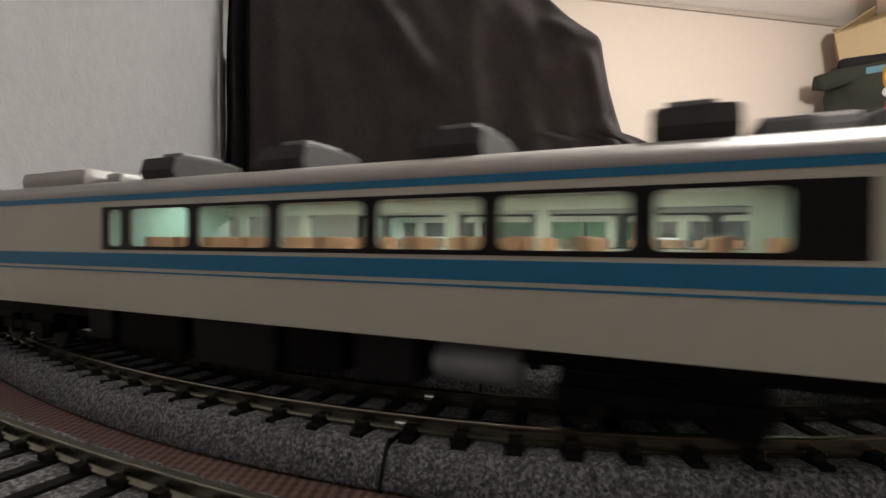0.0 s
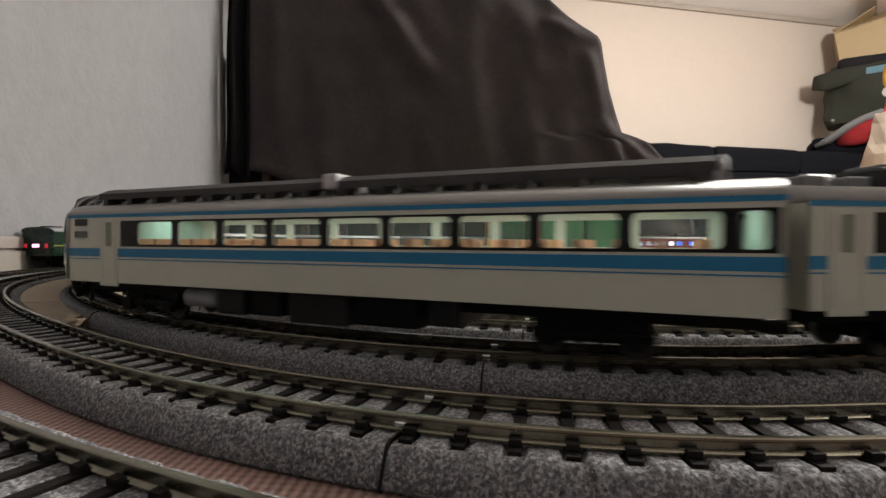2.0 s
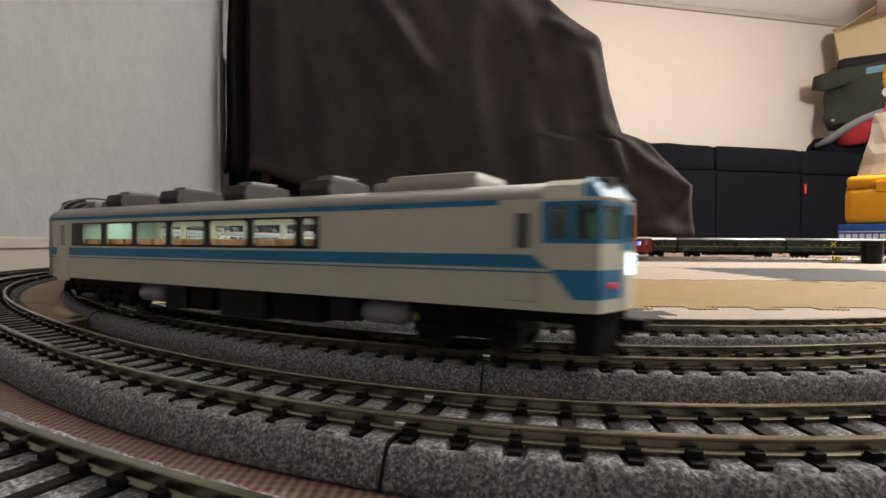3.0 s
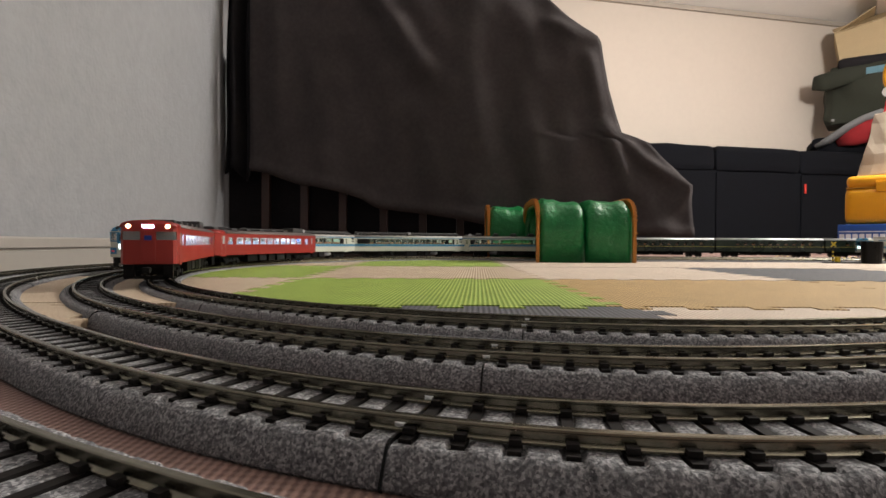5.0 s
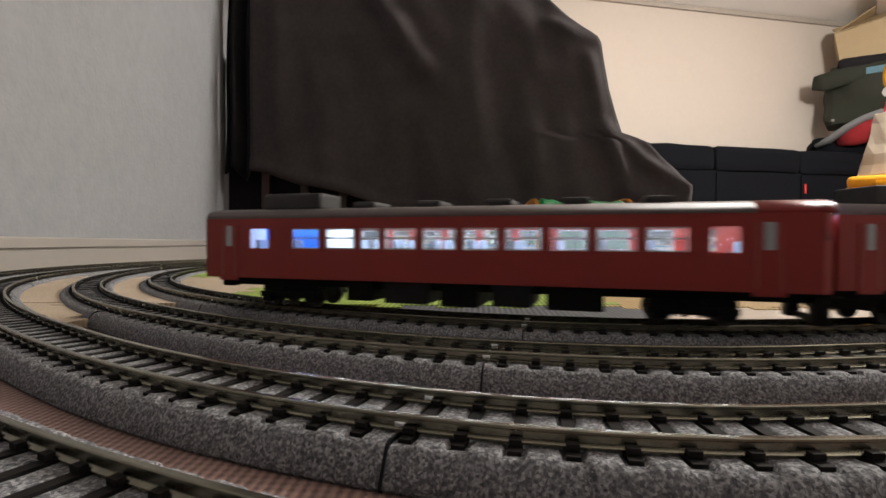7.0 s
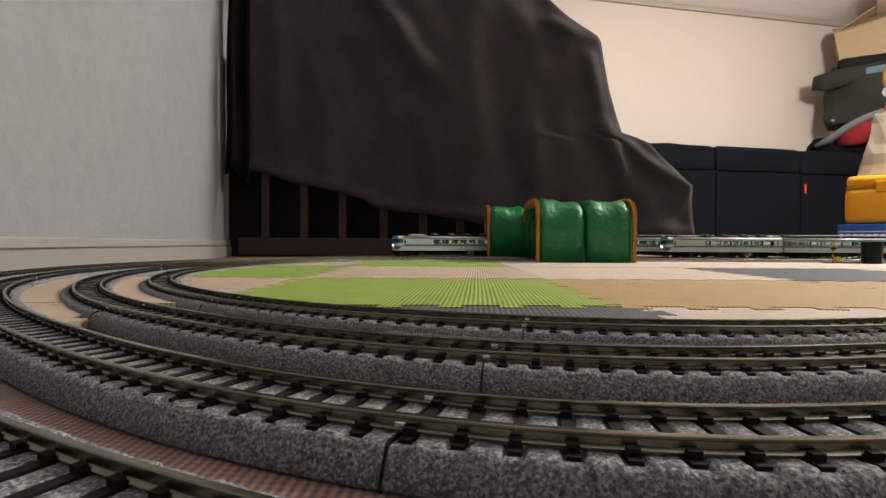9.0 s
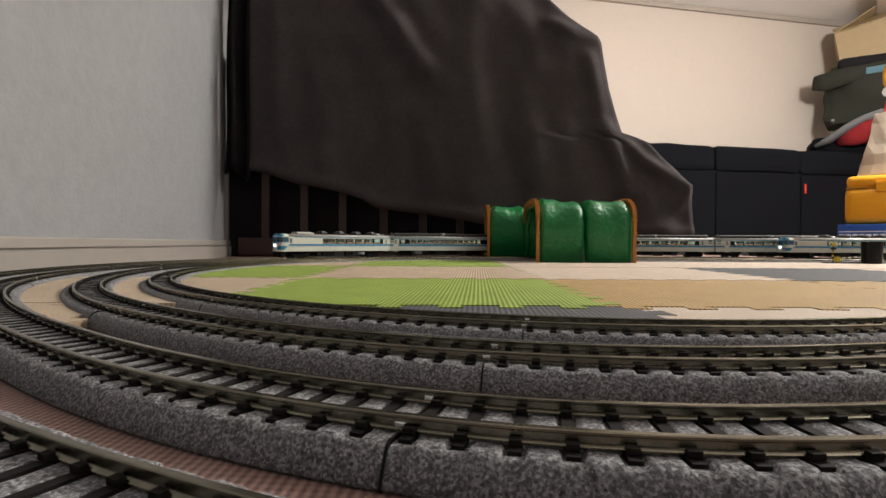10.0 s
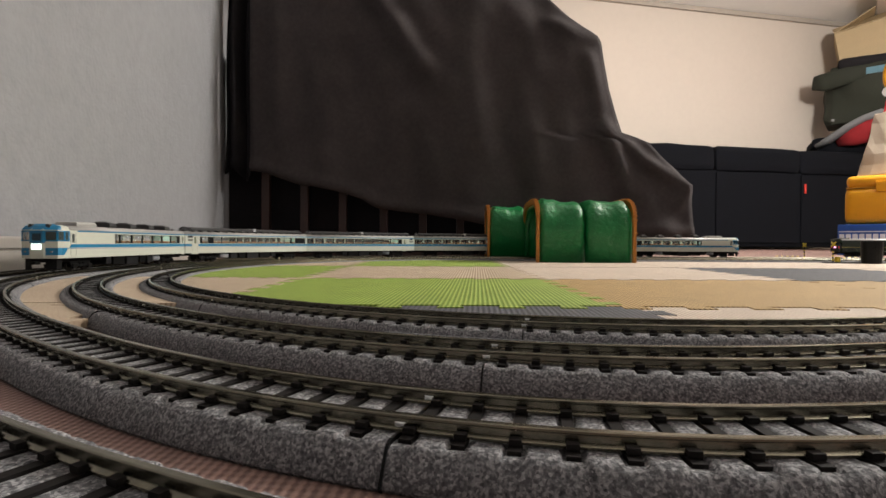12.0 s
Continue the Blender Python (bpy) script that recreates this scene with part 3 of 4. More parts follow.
def side_with_openings(bm, y, x0, x1, z0, z1, holes, t=0.0009):
    """A side wall with window openings cut through; holes share one sill and head height."""
    s = 1 if y > 0 else -1
    a, b = (y - t, y) if s > 0 else (y, y + t)
    if not holes:
        return box(bm, x0, x1, a, b, z0, z1)
    zs, zh = holes[0][2], holes[0][3]
    box(bm, x0, x1, a, b, z0, zs)
    box(bm, x0, x1, a, b, zh, z1)
    at = x0
    for h0, h1, _, _ in sorted(holes):
        if h0 > at + 1e-6:
            box(bm, at, h0, a, b, zs, zh)
        at = h1
    if at < x1 - 1e-6:
        box(bm, at, x1, a, b, zs, zh)
    return bm


ROOF = [(-WIDE, 0.0428), (-0.0190, 0.0448), (-0.0172, 0.0466), (-0.0130, 0.0479), (-0.0065, 0.0486), (0, 0.0488), (0.0065, 0.0486), (0.0130, 0.0479), (0.0172, 0.0466), (0.0190, 0.0448), (WIDE, 0.0428)]


def bogie(car, x, material=UNDER):
    bg = part("bogie", one_box(x - 0.0165, x + 0.0165, -0.0128, 0.0128, 0.0045, 0.0105, 0.0006), material, car)
    for dx in (-0.0125, 0.0125):
        bm = bmesh.new()
        for sy in (-1, 1):
            rod(bm, (x + dx, sy * 0.0072, 0.0053), (x + dx, sy * 0.0095, 0.0053), 0.0053, 18)
        rod(bm, (x + dx, -0.0072, 0.0053), (x + dx, 0.0072, 0.0053), 0.001, 8)
        part("wheelset", bm, WHEEL, bg, "dark steel wheels")
    for sy in (-1, 1):
        bm = bmesh.new()
        box(bm, x - 0.017, x + 0.017, sy * 0.0132 - 0.0012, sy * 0.0132 + 0.0012, 0.0052, 0.0078, 0.0004)
        for dx in (-0.0125, 0.0125):
            box(bm, x + dx - 0.0028, x + dx + 0.0028, sy * 0.0138 - 0.0014, sy * 0.0138 + 0.0014, 0.0030, 0.0080, 0.0005)
        for dx in (-0.003, 0.003):
            rod(bm, (x + dx, sy * 0.0136, 0.004), (x + dx, sy * 0.0136, 0.010), 0.0012, 8)
        part("side_frame", bm, material, bg)
    return bg


def underfloor(car, boxes, tanks=()):
    part("underframe", one_box(-HALF + 0.004, HALF - 0.004, -0.012, 0.012, 0.0105, 0.0150), UNDER, car)
    for x0, x1, z0, mt in boxes:
        part("equipment_box", one_box(x0, x1, -0.0162, 0.0162, z0, 0.0142, 0.0008), mt, car)
    for x, sy in tanks:
        y = sy * 0.0124
        bm = rod(bmesh.new(), (x - 0.0072, y, 0.0096), (x + 0.0072, y, 0.0096), 0.0037, 18)
        rod(bm, (x - 0.0084, y, 0.0096), (x - 0.0072, y, 0.0096), 0.0027, 18, 0.0037)
        rod(bm, (x + 0.0072, y, 0.0096), (x + 0.0084, y, 0.0096), 0.0037, 18, 0.0027)
        part("air_tank", bm, TANKDARK, car, "dull grey cylindrical tank", True)
    for e in (-1, 1):
        part("coupler", one_box(e * (HALF + 0.001) - 0.004, e * (HALF + 0.001) + 0.004, -0.002, 0.002, 0.0085, 0.0115, 0.0004), UNDER, car)


def interior(car, x0, x1, light, seat, pitch=0.0125, wallmat=INNER, partitions=()):
    part("cabin_floor", one_box(x0, x1, -WIDE + 0.001, WIDE - 0.001, 0.0225, 0.0232), wallmat, car)
    part("cabin_light", one_box(x0 + 0.004, x1 - 0.004, -0.004, 0.004, 0.0424, 0.0428), light, car, "glowing cabin light strip")
    bm = bmesh.new()
    n = int((x1 - x0) / pitch)
    for i in range(n):
        x = x0 + (i + 0.5) * pitch
        for sy in (-1, 1):
            box(bm, x - 0.003, x + 0.003, sy * 0.0105 - 0.0055, sy * 0.0105 + 0.0055, 0.0232, 0.0278, 0.0004)
            box(bm, x - 0.003, x - 0.001, sy * 0.0105 - 0.0055, sy * 0.0105 + 0.0055, 0.0278, 0.0330, 0.0004)
    tagged(part("seats", bm, seat, car), kind="stuff")
    for x in (x0, x1, *partitions):
        part("bulkhead", one_box(x - 0.0004, x + 0.0004, -WIDE + 0.001, WIDE - 0.001, 0.0225, 0.0428), wallmat, car)


def roof_shell(car, x0, x1, material):
    part("roof", prism(bmesh.new(), ROOF, "x", x0, x1), material, car, "curved grey roof" if material != SILVER else "silver roof", True)


def panes(car, holes, material=PANE):
    """One pane for each window on each side."""
    for h0, h1, zs, zh in holes:
        for sy in (-1, 1):
            ob = part("window_pane", one_box(h0, h1, sy * (WIDE - 0.0006) - 0.0001, sy * (WIDE - 0.0006) + 0.0001, zs, zh), material, car)
            ob.visible_shadow = False


def stripes(car, x0, x1, rows, material):
    for z0, z1 in rows:
        bm = bmesh.new()
        for sy in (-1, 1):
            box(bm, x0, x1, sy * (WIDE + 0.00008) - 0.00012, sy * (WIDE + 0.00008) + 0.00012, z0, z1)
        part("stripe", bm, material, car, "blue painted stripe" if material == BLUE else "yellow painted line")


def window_band(car, holes, x0, x1, z0, z1):
    """The glossy black surround of a row of windows, with the openings left free."""
    bm = bmesh.new()
    for sy in (-1, 1):
        y = sy * (WIDE + 0.0002)
        side_with_openings(bm, y, x0, x1, z0, z1, holes, 0.0004)
        lo, hi = sorted((y, y - sy * 0.0004))
        for h0, h1, zs, zh in holes:
            for cx, ex in ((h0, 1), (h1, -1)):
                for cz, ez in ((zs, 1), (zh, -1)):
                    k = 0.0013
                    tri = [(cx, cz), (cx + ex * k, cz), (cx + ex * k * 0.29, cz + ez * k * 0.29), (cx, cz + ez * k)]
                    prism(bm, tri, "y", lo, hi)
    part("window_surround", bm, BLACK, car, "glossy black window surround")


def end_wall(car, x, material, door=True):
    e = 1 if x > 0 else -1
    bm = bmesh.new()
    lo, hi = sorted((x, x - e * 0.001))
    box(bm, lo, hi, -WIDE, -0.0058, SKIRT, EAVE)
    box(bm, lo, hi, 0.0058, WIDE, SKIRT, EAVE)
    box(bm, lo, hi, -0.0058, 0.0058, 0.040, EAVE)
    box(bm, lo, hi, -0.0058, 0.0058, SKIRT, 0.019)
    part("end_wall", bm, material, car)
    lo, hi = sorted((x - e * 0.0005, x + e * 0.0028))
    bm = bmesh.new()
    box(bm, lo, hi, -0.0068, -0.0056, 0.0185, 0.0405)
    box(bm, lo, hi, 0.0056, 0.0068, 0.0185, 0.0405)
    box(bm, lo, hi, -0.0068, 0.0068, 0.0395, 0.0408)
    part("gangway_bellows", bm, UNDER, car, "black gangway bellows")
    part("end_door", one_box(min(x - e * 0.0030, x - e * 0.0026), max(x - e * 0.0030, x - e * 0.0026), -0.0056, 0.0056, 0.019, 0.0396), DIM, car)


def door_leaf(car, x, w, z1, material, glazing):
    """Flush folding door: thin seams, a narrow window, a step below the skirt."""
    for sy in (-1, 1):
        y = sy * WIDE
        d = part("door", one_box(x - w / 2, x + w / 2, y - 0.0003, y + 0.00012, SKIRT - 0.0014, z1, 0.0001), material, car)
        part("door_window", one_box(x - w * 0.17, x + w * 0.17, y - 0.0004, y + 0.0002, 0.0298, 0.0398, 0.0001), glazing, d)
        for a in (x - w * 0.36, x + w * 0.36):
            part("door_seam", one_box(a - 0.00018, a + 0.00018, y - 0.0003, y + 0.00016, SKIRT + 0.001, z1 - 0.001), DIM, d)


def express_car(kind, label):
    """Ivory diesel express car with blue stripes. kind: cab, dense or coach."""
    car = thing("railcar", label, "model train car", "ivory and blue express cars")
    x0, x1 = -HALF, HALF
    zs, zh = 0.0306, 0.0397
    if kind == "cab":
        holes = [(-0.1112, -0.0938, zs, zh)] + [(-0.0901 + 0.0249 * i, -0.0901 + 0.0249 * i + 0.0214, zs, zh) for i in range(5)] + [(0.0344, 0.0398, zs, zh)]
        band = (-0.1205, 0.0422)
    elif kind == "dense":
        holes = [(-0.1095, -0.0985, zs, zh)] + [(-0.0875 + 0.0162 * i, -0.0875 + 0.0162 * i + 0.0149, zs, zh) for i in range(11)] + [(0.0945, 0.1035, zs, zh)]
        band = (-0.114, 0.1330)
    else:
        holes = [(-0.0928 + 0.0248 * i, -0.0928 + 0.0248 * i + 0.0213, zs, zh) for i in range(9)] + [(0.1305, 0.1372, zs, zh)]
        band = (-0.1037, 0.1392)
    back = x0
    front = x1 - 0.020 if kind == "cab" else x1
    bm = bmesh.new()
    for sy in (-1, 1):
        side_with_openings(bm, sy * WIDE, back, front, SKIRT, EAVE, holes)
    part("body_side", bm, IVORY, car, "ivory painted body shell")
    window_band(car, holes, band[0], band[1], 0.0297, 0.0404)
    panes(car, holes)
    stripes(car, back, front - (0.0025 if kind == "cab" else 0), [(0.0254, 0.0289)], BLUE)
    stripes(car, back, front + (0.003 if kind == "cab" else 0), [(0.0242, 0.0246)], BLUE)
    stripes(car, back, front - (0.012 if kind == "cab" else 0), [(0.0419, 0.0433)], BLUE)
    roof_shell(car, back, front, ROOFGREY)
    end_wall(car, back, IVORY)
    door_leaf(car, {"coach": -0.1115, "dense": -0.1225, "cab": -0.1290}[kind], 0.0118, 0.0412, IVORY, DOORGLASS)
    if kind != "cab":
        for sy in (-1, 1):
            part("side_vent", one_box(-0.1355, -0.1270, sy * WIDE - 0.0004, sy * WIDE + 0.0004, 0.0385, 0.0415), DARKGREY, car)
            part("side_window", one_box(-0.1355, -0.1270, sy * WIDE - 0.0004, sy * WIDE + 0.0004, 0.0335, 0.0362), PANEDARK, car)
    interior(car, band[0] + 0.002, band[1] - 0.002, STRIPLIGHT, SEAT, 0.0111, INNER)
    bogie(car, -0.094)
    bogie(car, 0.094)
    underfloor(car, [(-0.050, -0.036, 0.0045, UNDERGREY), (-0.032, -0.018, 0.0050, UNDER), (-0.014, 0.012, 0.0035, UNDERGREY), (0.016, 0.040, 0.0045, UNDER), (0.044, 0.054, 0.0060, UNDERGREY)], ((-0.062, 1), (-0.062, -1), (0.066, -1)) if kind == "cab" else ((-0.062, 1), (-0.062, -1)))
    if kind == "cab":
        for i in range(4):
            x = -0.0995 + 0.0440 * i
            bm = bmesh.new()
            prof = [(-0.0108, 0.0480), (-0.0118, 0.0505), (-0.0108, 0.0537), (-0.0070, 0.0545), (0.0070, 0.0545), (0.0108, 0.0537), (0.0118, 0.0505), (0.0108, 0.0480)]
            rings = []
            for u, k in ((-0.0068, 0.86), (-0.0062, 0.98), (-0.0048, 1.0), (0.0048, 1.0), (0.0062, 0.98), (0.0068, 0.86)):
                rings.append([bm.verts.new((x + u, y * (0.9 + 0.1 * k), 0.0480 + (z - 0.0480) * k)) for y, z in prof])
            for p, q in zip(rings, rings[1:]):
                for m in range(len(p)):
                    bm.faces.new((p[m], p[(m + 1) % len(p)], q[(m + 1) % len(p)], q[m]))
            bm.faces.new(rings[0][::-1])
            bm.faces.new(rings[-1])
            a = part("air_conditioner", bm, DARKGREY, car, "dark grey rooftop cooling unit")
            part("fan_cover", one_box(x - 0.0036, x + 0.0044, -0.0066, 0.0066, 0.0543, 0.0557, 0.0005), MIDGREY, a, "raised grey fan cover")
            part("mounting_base", one_box(x - 0.0052, x + 0.0052, -0.0092, 0.0092, 0.0466, 0.0484), UNDER, a)
        part("muffler", rod(bmesh.new(), (-0.1240, 0, 0.0500), (-0.1160, 0, 0.0500), 0.0032, 14), TANK, car, "grey roof muffler")
        for x in (-0.128, -0.1130):
            part("muffler_block", one_box(x - 0.004, x + 0.004, -0.008, 0.008, 0.0478, 0.0515, 0.0008), MIDGREY, car)
        part("exhaust_box", one_box(0.0555, 0.0625, -0.0070, 0.0070, 0.0475, 0.0518, 0.0015), ROOFGREY, car, "pale grey exhaust box")
        part("roof_casing", one_box(0.064, 0.0985, -0.0120, 0.0120, 0.0470, 0.0530, 0.0026), ROOFGREY, car, "long grey roof casing")
        nose(car, front, x1)
    else:
        end_wall(car, front, IVORY)
        for sy in (-1, 1):
            bm = bmesh.new()
            prism(bm, [(sy * 0.0045, 0.0515), (sy * 0.0150, 0.0500), (sy * 0.0150, 0.0525), (sy * 0.0110, 0.0545), (sy * 0.0045, 0.0550)][::sy], "x", -0.126, 0.126)
            part("roof_fairing", bm, DARKGREY, car, "long dark roof fairing")
            for i in range(16):
                x = -0.122 + 0.0163 * i
                part("fairing_support", one_box(x - 0.0016, x + 0.0016, sy * 0.010 - 0.0045, sy * 0.010 + 0.0045, 0.0470, 0.0520), DARKGREY, car)
        for x in (-0.128, 0.128):
            bm = bmesh.new()
            for rr in (0.0155, 0.0115, 0.0075):
                prev = None
                for i in range(13):
                    a = math.pi * i / 12
                    q = (x, rr * math.cos(a), 0.0478 + 0.0078 * rr / 0.0155 * math.sin(a))
                    if prev:
                        rod(bm, prev, q, 0.0006, 6)
                    prev = q
            part("roof_hoop", bm, MIDGREY, car, "arched grey roof grille")
        for x in (0.004,):
            bm = bmesh.new()
            box(bm, x - 0.003, x + 0.003, -0.0156, 0.0156, 0.0500, 0.0553, 0.0008)
            part("fairing_clip", bm, TANK, car)
    return car


def band_round(bm, foot, z0, z1, lean=0.0, t=0.0010):
    """A strip that follows the plan outline of a nose, leaning back by lean metres per metre of height."""
    def at(p, z, inset):
        return (p[0] - lean * (z - 0.024) - inset, p[1] * (1 - inset * 4), z)
    o0, o1 = [bm.verts.new(at(p, z0, 0)) for p in foot], [bm.verts.new(at(p, z1, 0)) for p in foot]
    i0, i1 = [bm.verts.new(at(p, z0, t)) for p in foot], [bm.verts.new(at(p, z1, t)) for p in foot]
    for k in range(len(foot) - 1):
        bm.faces.new((o0[k], o0[k + 1], o1[k + 1], o1[k]))
        bm.faces.new((i0[k + 1], i0[k], i1[k], i1[k + 1]))
        bm.faces.new((o1[k], o1[k + 1], i1[k + 1], i1[k]))
        bm.faces.new((o0[k + 1], o0[k], i0[k], i0[k + 1]))
    return bm


def nose(car, x0, x1):
    """The blunt cab end with wrap-round windscreen, gangway door, lit head sign and tail lamps."""
    foot = [(x0, -WIDE), (x0 + 0.010, -WIDE), (x1 - 0.0045, -0.0178), (x1 - 0.0010, -0.0078), (x1, -0.0062), (x1, 0.0062), (x1 - 0.0010, 0.0078), (x1 - 0.0045, 0.0178), (x0 + 0.010, WIDE), (x0, WIDE)]
    sides = [foot[:4], foot[6:]]
    door = foot[3:7]
    def panel(f, z0, z1, material, name, label=""):
        part(name, band_round(bmesh.new(), f, z0, z1), material, car, label)
    for f in sides:
        first = f is sides[0]
        panel(f, SKIRT, 0.0178, IVORY, "cab_lower_panel")
        panel(f, 0.0252, 0.0318, IVORY, "cab_middle_panel")
        panel(f, 0.0424, EAVE, IVORY, "cab_upper_panel")
        panel([f[0], f[1]] if first else [f[-2], f[-1]], 0.0178, 0.0252, IVORY, "cab_side_panel")
        panel([f[0], (f[0][0] + 0.001, f[0][1])] if first else [(f[-1][0] + 0.001, f[-1][1]), f[-1]], 0.0318, 0.0424, IVORY, "cab_pillar")
    panel(door, SKIRT, 0.0300, IVORY, "nose_panel")
    panel(door, 0.0424, 0.0437, IVORY, "nose_lintel")
    for f in (foot[1:4], foot[6:9]):
        side = [(x0 + 0.001, f[0][1]), f[0]] if f[0][1] < 0 else [f[-1], (x0 + 0.001, f[-1][1])]
        panel(side, 0.0318, 0.0329, BLUE, "window_lower_frame")
        panel(side, 0.0414, 0.0424, BLUE, "window_upper_frame")
        panel(f, 0.0178, 0.0252, BLUE, "cab_blue_panel", "blue painted cab panel")
        panel(f, 0.0318, 0.0329, BLUE, "window_lower_frame")
        panel(f, 0.0414, 0.0424, BLUE, "window_upper_frame")
    for f in ([(x0 + 0.0010, -WIDE), (x0 + 0.0024, -WIDE)], [(x0 + 0.0024, WIDE), (x0 + 0.0010, WIDE)], [(x0 + 0.0078, -WIDE), (x0 + 0.0092, -WIDE)], [(x0 + 0.0092, WIDE), (x0 + 0.0078, WIDE)], [(x1 - 0.0048, -0.0179), (x1 - 0.0040, -0.0165)], [(x1 - 0.0040, 0.0165), (x1 - 0.0048, 0.0179)]):
        panel([(p[0] + 0.0003, p[1] * 1.006) for p in f], 0.0318, 0.0424, BLUE, "window_post")
    for sy in (-1, 1):
        y = sy * (WIDE + 0.0001)
        bm = prism(bmesh.new(), [(x0 + 0.0026, 0.0252), (x0 + 0.0105, 0.0252), (x0 + 0.0105, 0.0178), (x0 + 0.0088, 0.0178)][::sy], "y", min(y, y - sy * 0.0008), max(y, y - sy * 0.0008))
        part("cab_blue_wedge", bm, BLUE, car)
        lo, hi = min(y - 0.0001, y + 0.0001), max(y - 0.0001, y + 0.0001)
        part("stripe_tip", prism(bmesh.new(), [(x0 - 0.0025, 0.0254), (x0 + 0.0020, 0.0254), (x0 - 0.0025, 0.0289)], "y", lo, hi), BLUE, car)
        for e0, e1, g0, g1 in ((x0 - 0.0091, x0 - 0.0089, 0.0168, 0.0412), (x0 - 0.0011, x0 - 0.0009, 0.0168, 0.0412), (x0 - 0.0089, x0 - 0.0011, 0.0167, 0.0169)):
            part("door_seam", one_box(e0, e1, lo, hi, g0, g1), SEAM, car)
    bm = bmesh.new()
    f0, f1 = [(x0 + 0.001, -WIDE)] + foot[1:4], foot[6:9] + [(x0 + 0.001, WIDE)]
    for f in (f0, f1):
        band_round(bm, f, 0.0329, 0.0414)
    part("windscreen", bm, CABGLASS, car, "wrap-round cab windscreen tinted as if lit inside")
    bm = bmesh.new()
    band_round(bm, door, 0.0300, 0.0424)
    dr = part("gangway_door", bm, BLUE, car, "blue-framed gangway door")
    part("door_window", one_box(x1 - 0.0002, x1 + 0.0004, -0.0042, 0.0042, 0.0325, 0.0395), PANEDARK, dr)
    hs = part("head_sign", one_box(x1 - 0.0004, x1 + 0.0008, -0.0046, 0.0046, 0.0236, 0.0292, 0.0003), HEADSIGN, car, "white glowing head sign")
    for y in (-0.0016, 0.0014):
        part("printed_bar", one_box(x1 + 0.0006, x1 + 0.0010, y - 0.0005, y + 0.0005, 0.0240, 0.0288), SIGNBAR, hs, "pale blue printed bar")
    for sy in (-1, 1):
        part("tail_lamp", one_box(x1 - 0.0040, x1 - 0.0014, sy * 0.0128 - 0.0011, sy * 0.0128 + 0.0011, 0.0205, 0.0220, 0.0003), TAILRED if car.get("tail") else MIDGREY, car, "tail lamp")
        part("roof_lamp", rod(bmesh.new(), (x1 - 0.012, sy * 0.0085, 0.0470), (x1 - 0.003, sy * 0.0085, 0.0470), 0.0022, 12), DARKGREY, car)
        part("side_window", one_box(x0 - 0.0068, x0 - 0.0030, sy * WIDE - 0.0004, sy * WIDE + 0.0002, 0.0306, 0.0396), PANEDARK, car)
    top = [(p[0] + 0.0004, p[1] * 1.0) for p in foot]
    bm = bmesh.new()
    mid = [((p[0] - 0.003) if p[0] > x0 + 0.012 else p[0], p[1] * 0.90) for p in foot]
    crown = [((p[0] - 0.008) if p[0] > x0 + 0.012 else p[0], p[1] * 0.55) for p in foot]
    r0 = [bm.verts.new((p[0], p[1], 0.0430)) for p in top]
    r1 = [bm.verts.new((p[0], p[1], 0.0466)) for p in mid]
    r2 = [bm.verts.new((p[0], p[1], 0.0487)) for p in crown]
    for a, b in ((r0, r1), (r1, r2)):
        for i in range(len(a) - 1):
            bm.faces.new((a[i], a[i + 1], b[i + 1], b[i]))
    bm.faces.new(r2)
    bm.faces.new(r0[::-1])
    part("cab_roof", bm, IVORY, car, "ivory cab roof")
    bm = bmesh.new()
    cut = x1 - 0.0085
    v0 = [(cut, -0.0188), (x1 - 0.0040, -0.0176), (x1 - 0.0004, -0.0076), (x1 + 0.0008, 0.0), (x1 - 0.0004, 0.0076), (x1 - 0.0040, 0.0176), (cut, 0.0188)]
    v1 = [(cut, -0.0178), (x1 - 0.0068, -0.0160), (x1 - 0.0034, -0.0068), (x1 - 0.0026, 0.0), (x1 - 0.0034, 0.0068), (x1 - 0.0068, 0.0160), (cut, 0.0178)]
    v2 = [(cut, -0.0112), (x1 - 0.0082, -0.0100), (x1 - 0.0070, -0.0045), (x1 - 0.0066, 0.0), (x1 - 0.0070, 0.0045), (x1 - 0.0082, 0.0100), (cut, 0.0112)]
    rings = [[bm.verts.new((p[0], p[1], z)) for p in v] for v, z in ((v0, 0.0434), (v1, 0.0472), (v2, 0.0493))]
    for a, b in zip(rings, rings[1:]):
        for i in range(len(a) - 1):
            bm.faces.new((a[i], a[i + 1], b[i + 1], b[i]))
    bm.faces.new(rings[2])
    bm.faces.new(rings[0][::-1])
    bm.faces.new([r[0] for r in rings] + [r[-1] for r in rings][::-1])
    part("cab_visor", bm, BLUE, car, "blue painted cab visor")
    bm = bmesh.new()
    foot2 = [(x0 + 0.009, -0.0165), (x1 - 0.006, -0.0155), (x1 - 0.002, -0.0070), (x1 - 0.002, 0.0070), (x1 - 0.006, 0.0155), (x0 + 0.009, 0.0165)]
    band_round(bm, foot2[:3], 0.0035, SKIRT)
    band_round(bm, foot2[3:], 0.0035, SKIRT)
    part("snow_skirt", bm, UNDER, car, "dark grey skirt below the cab")


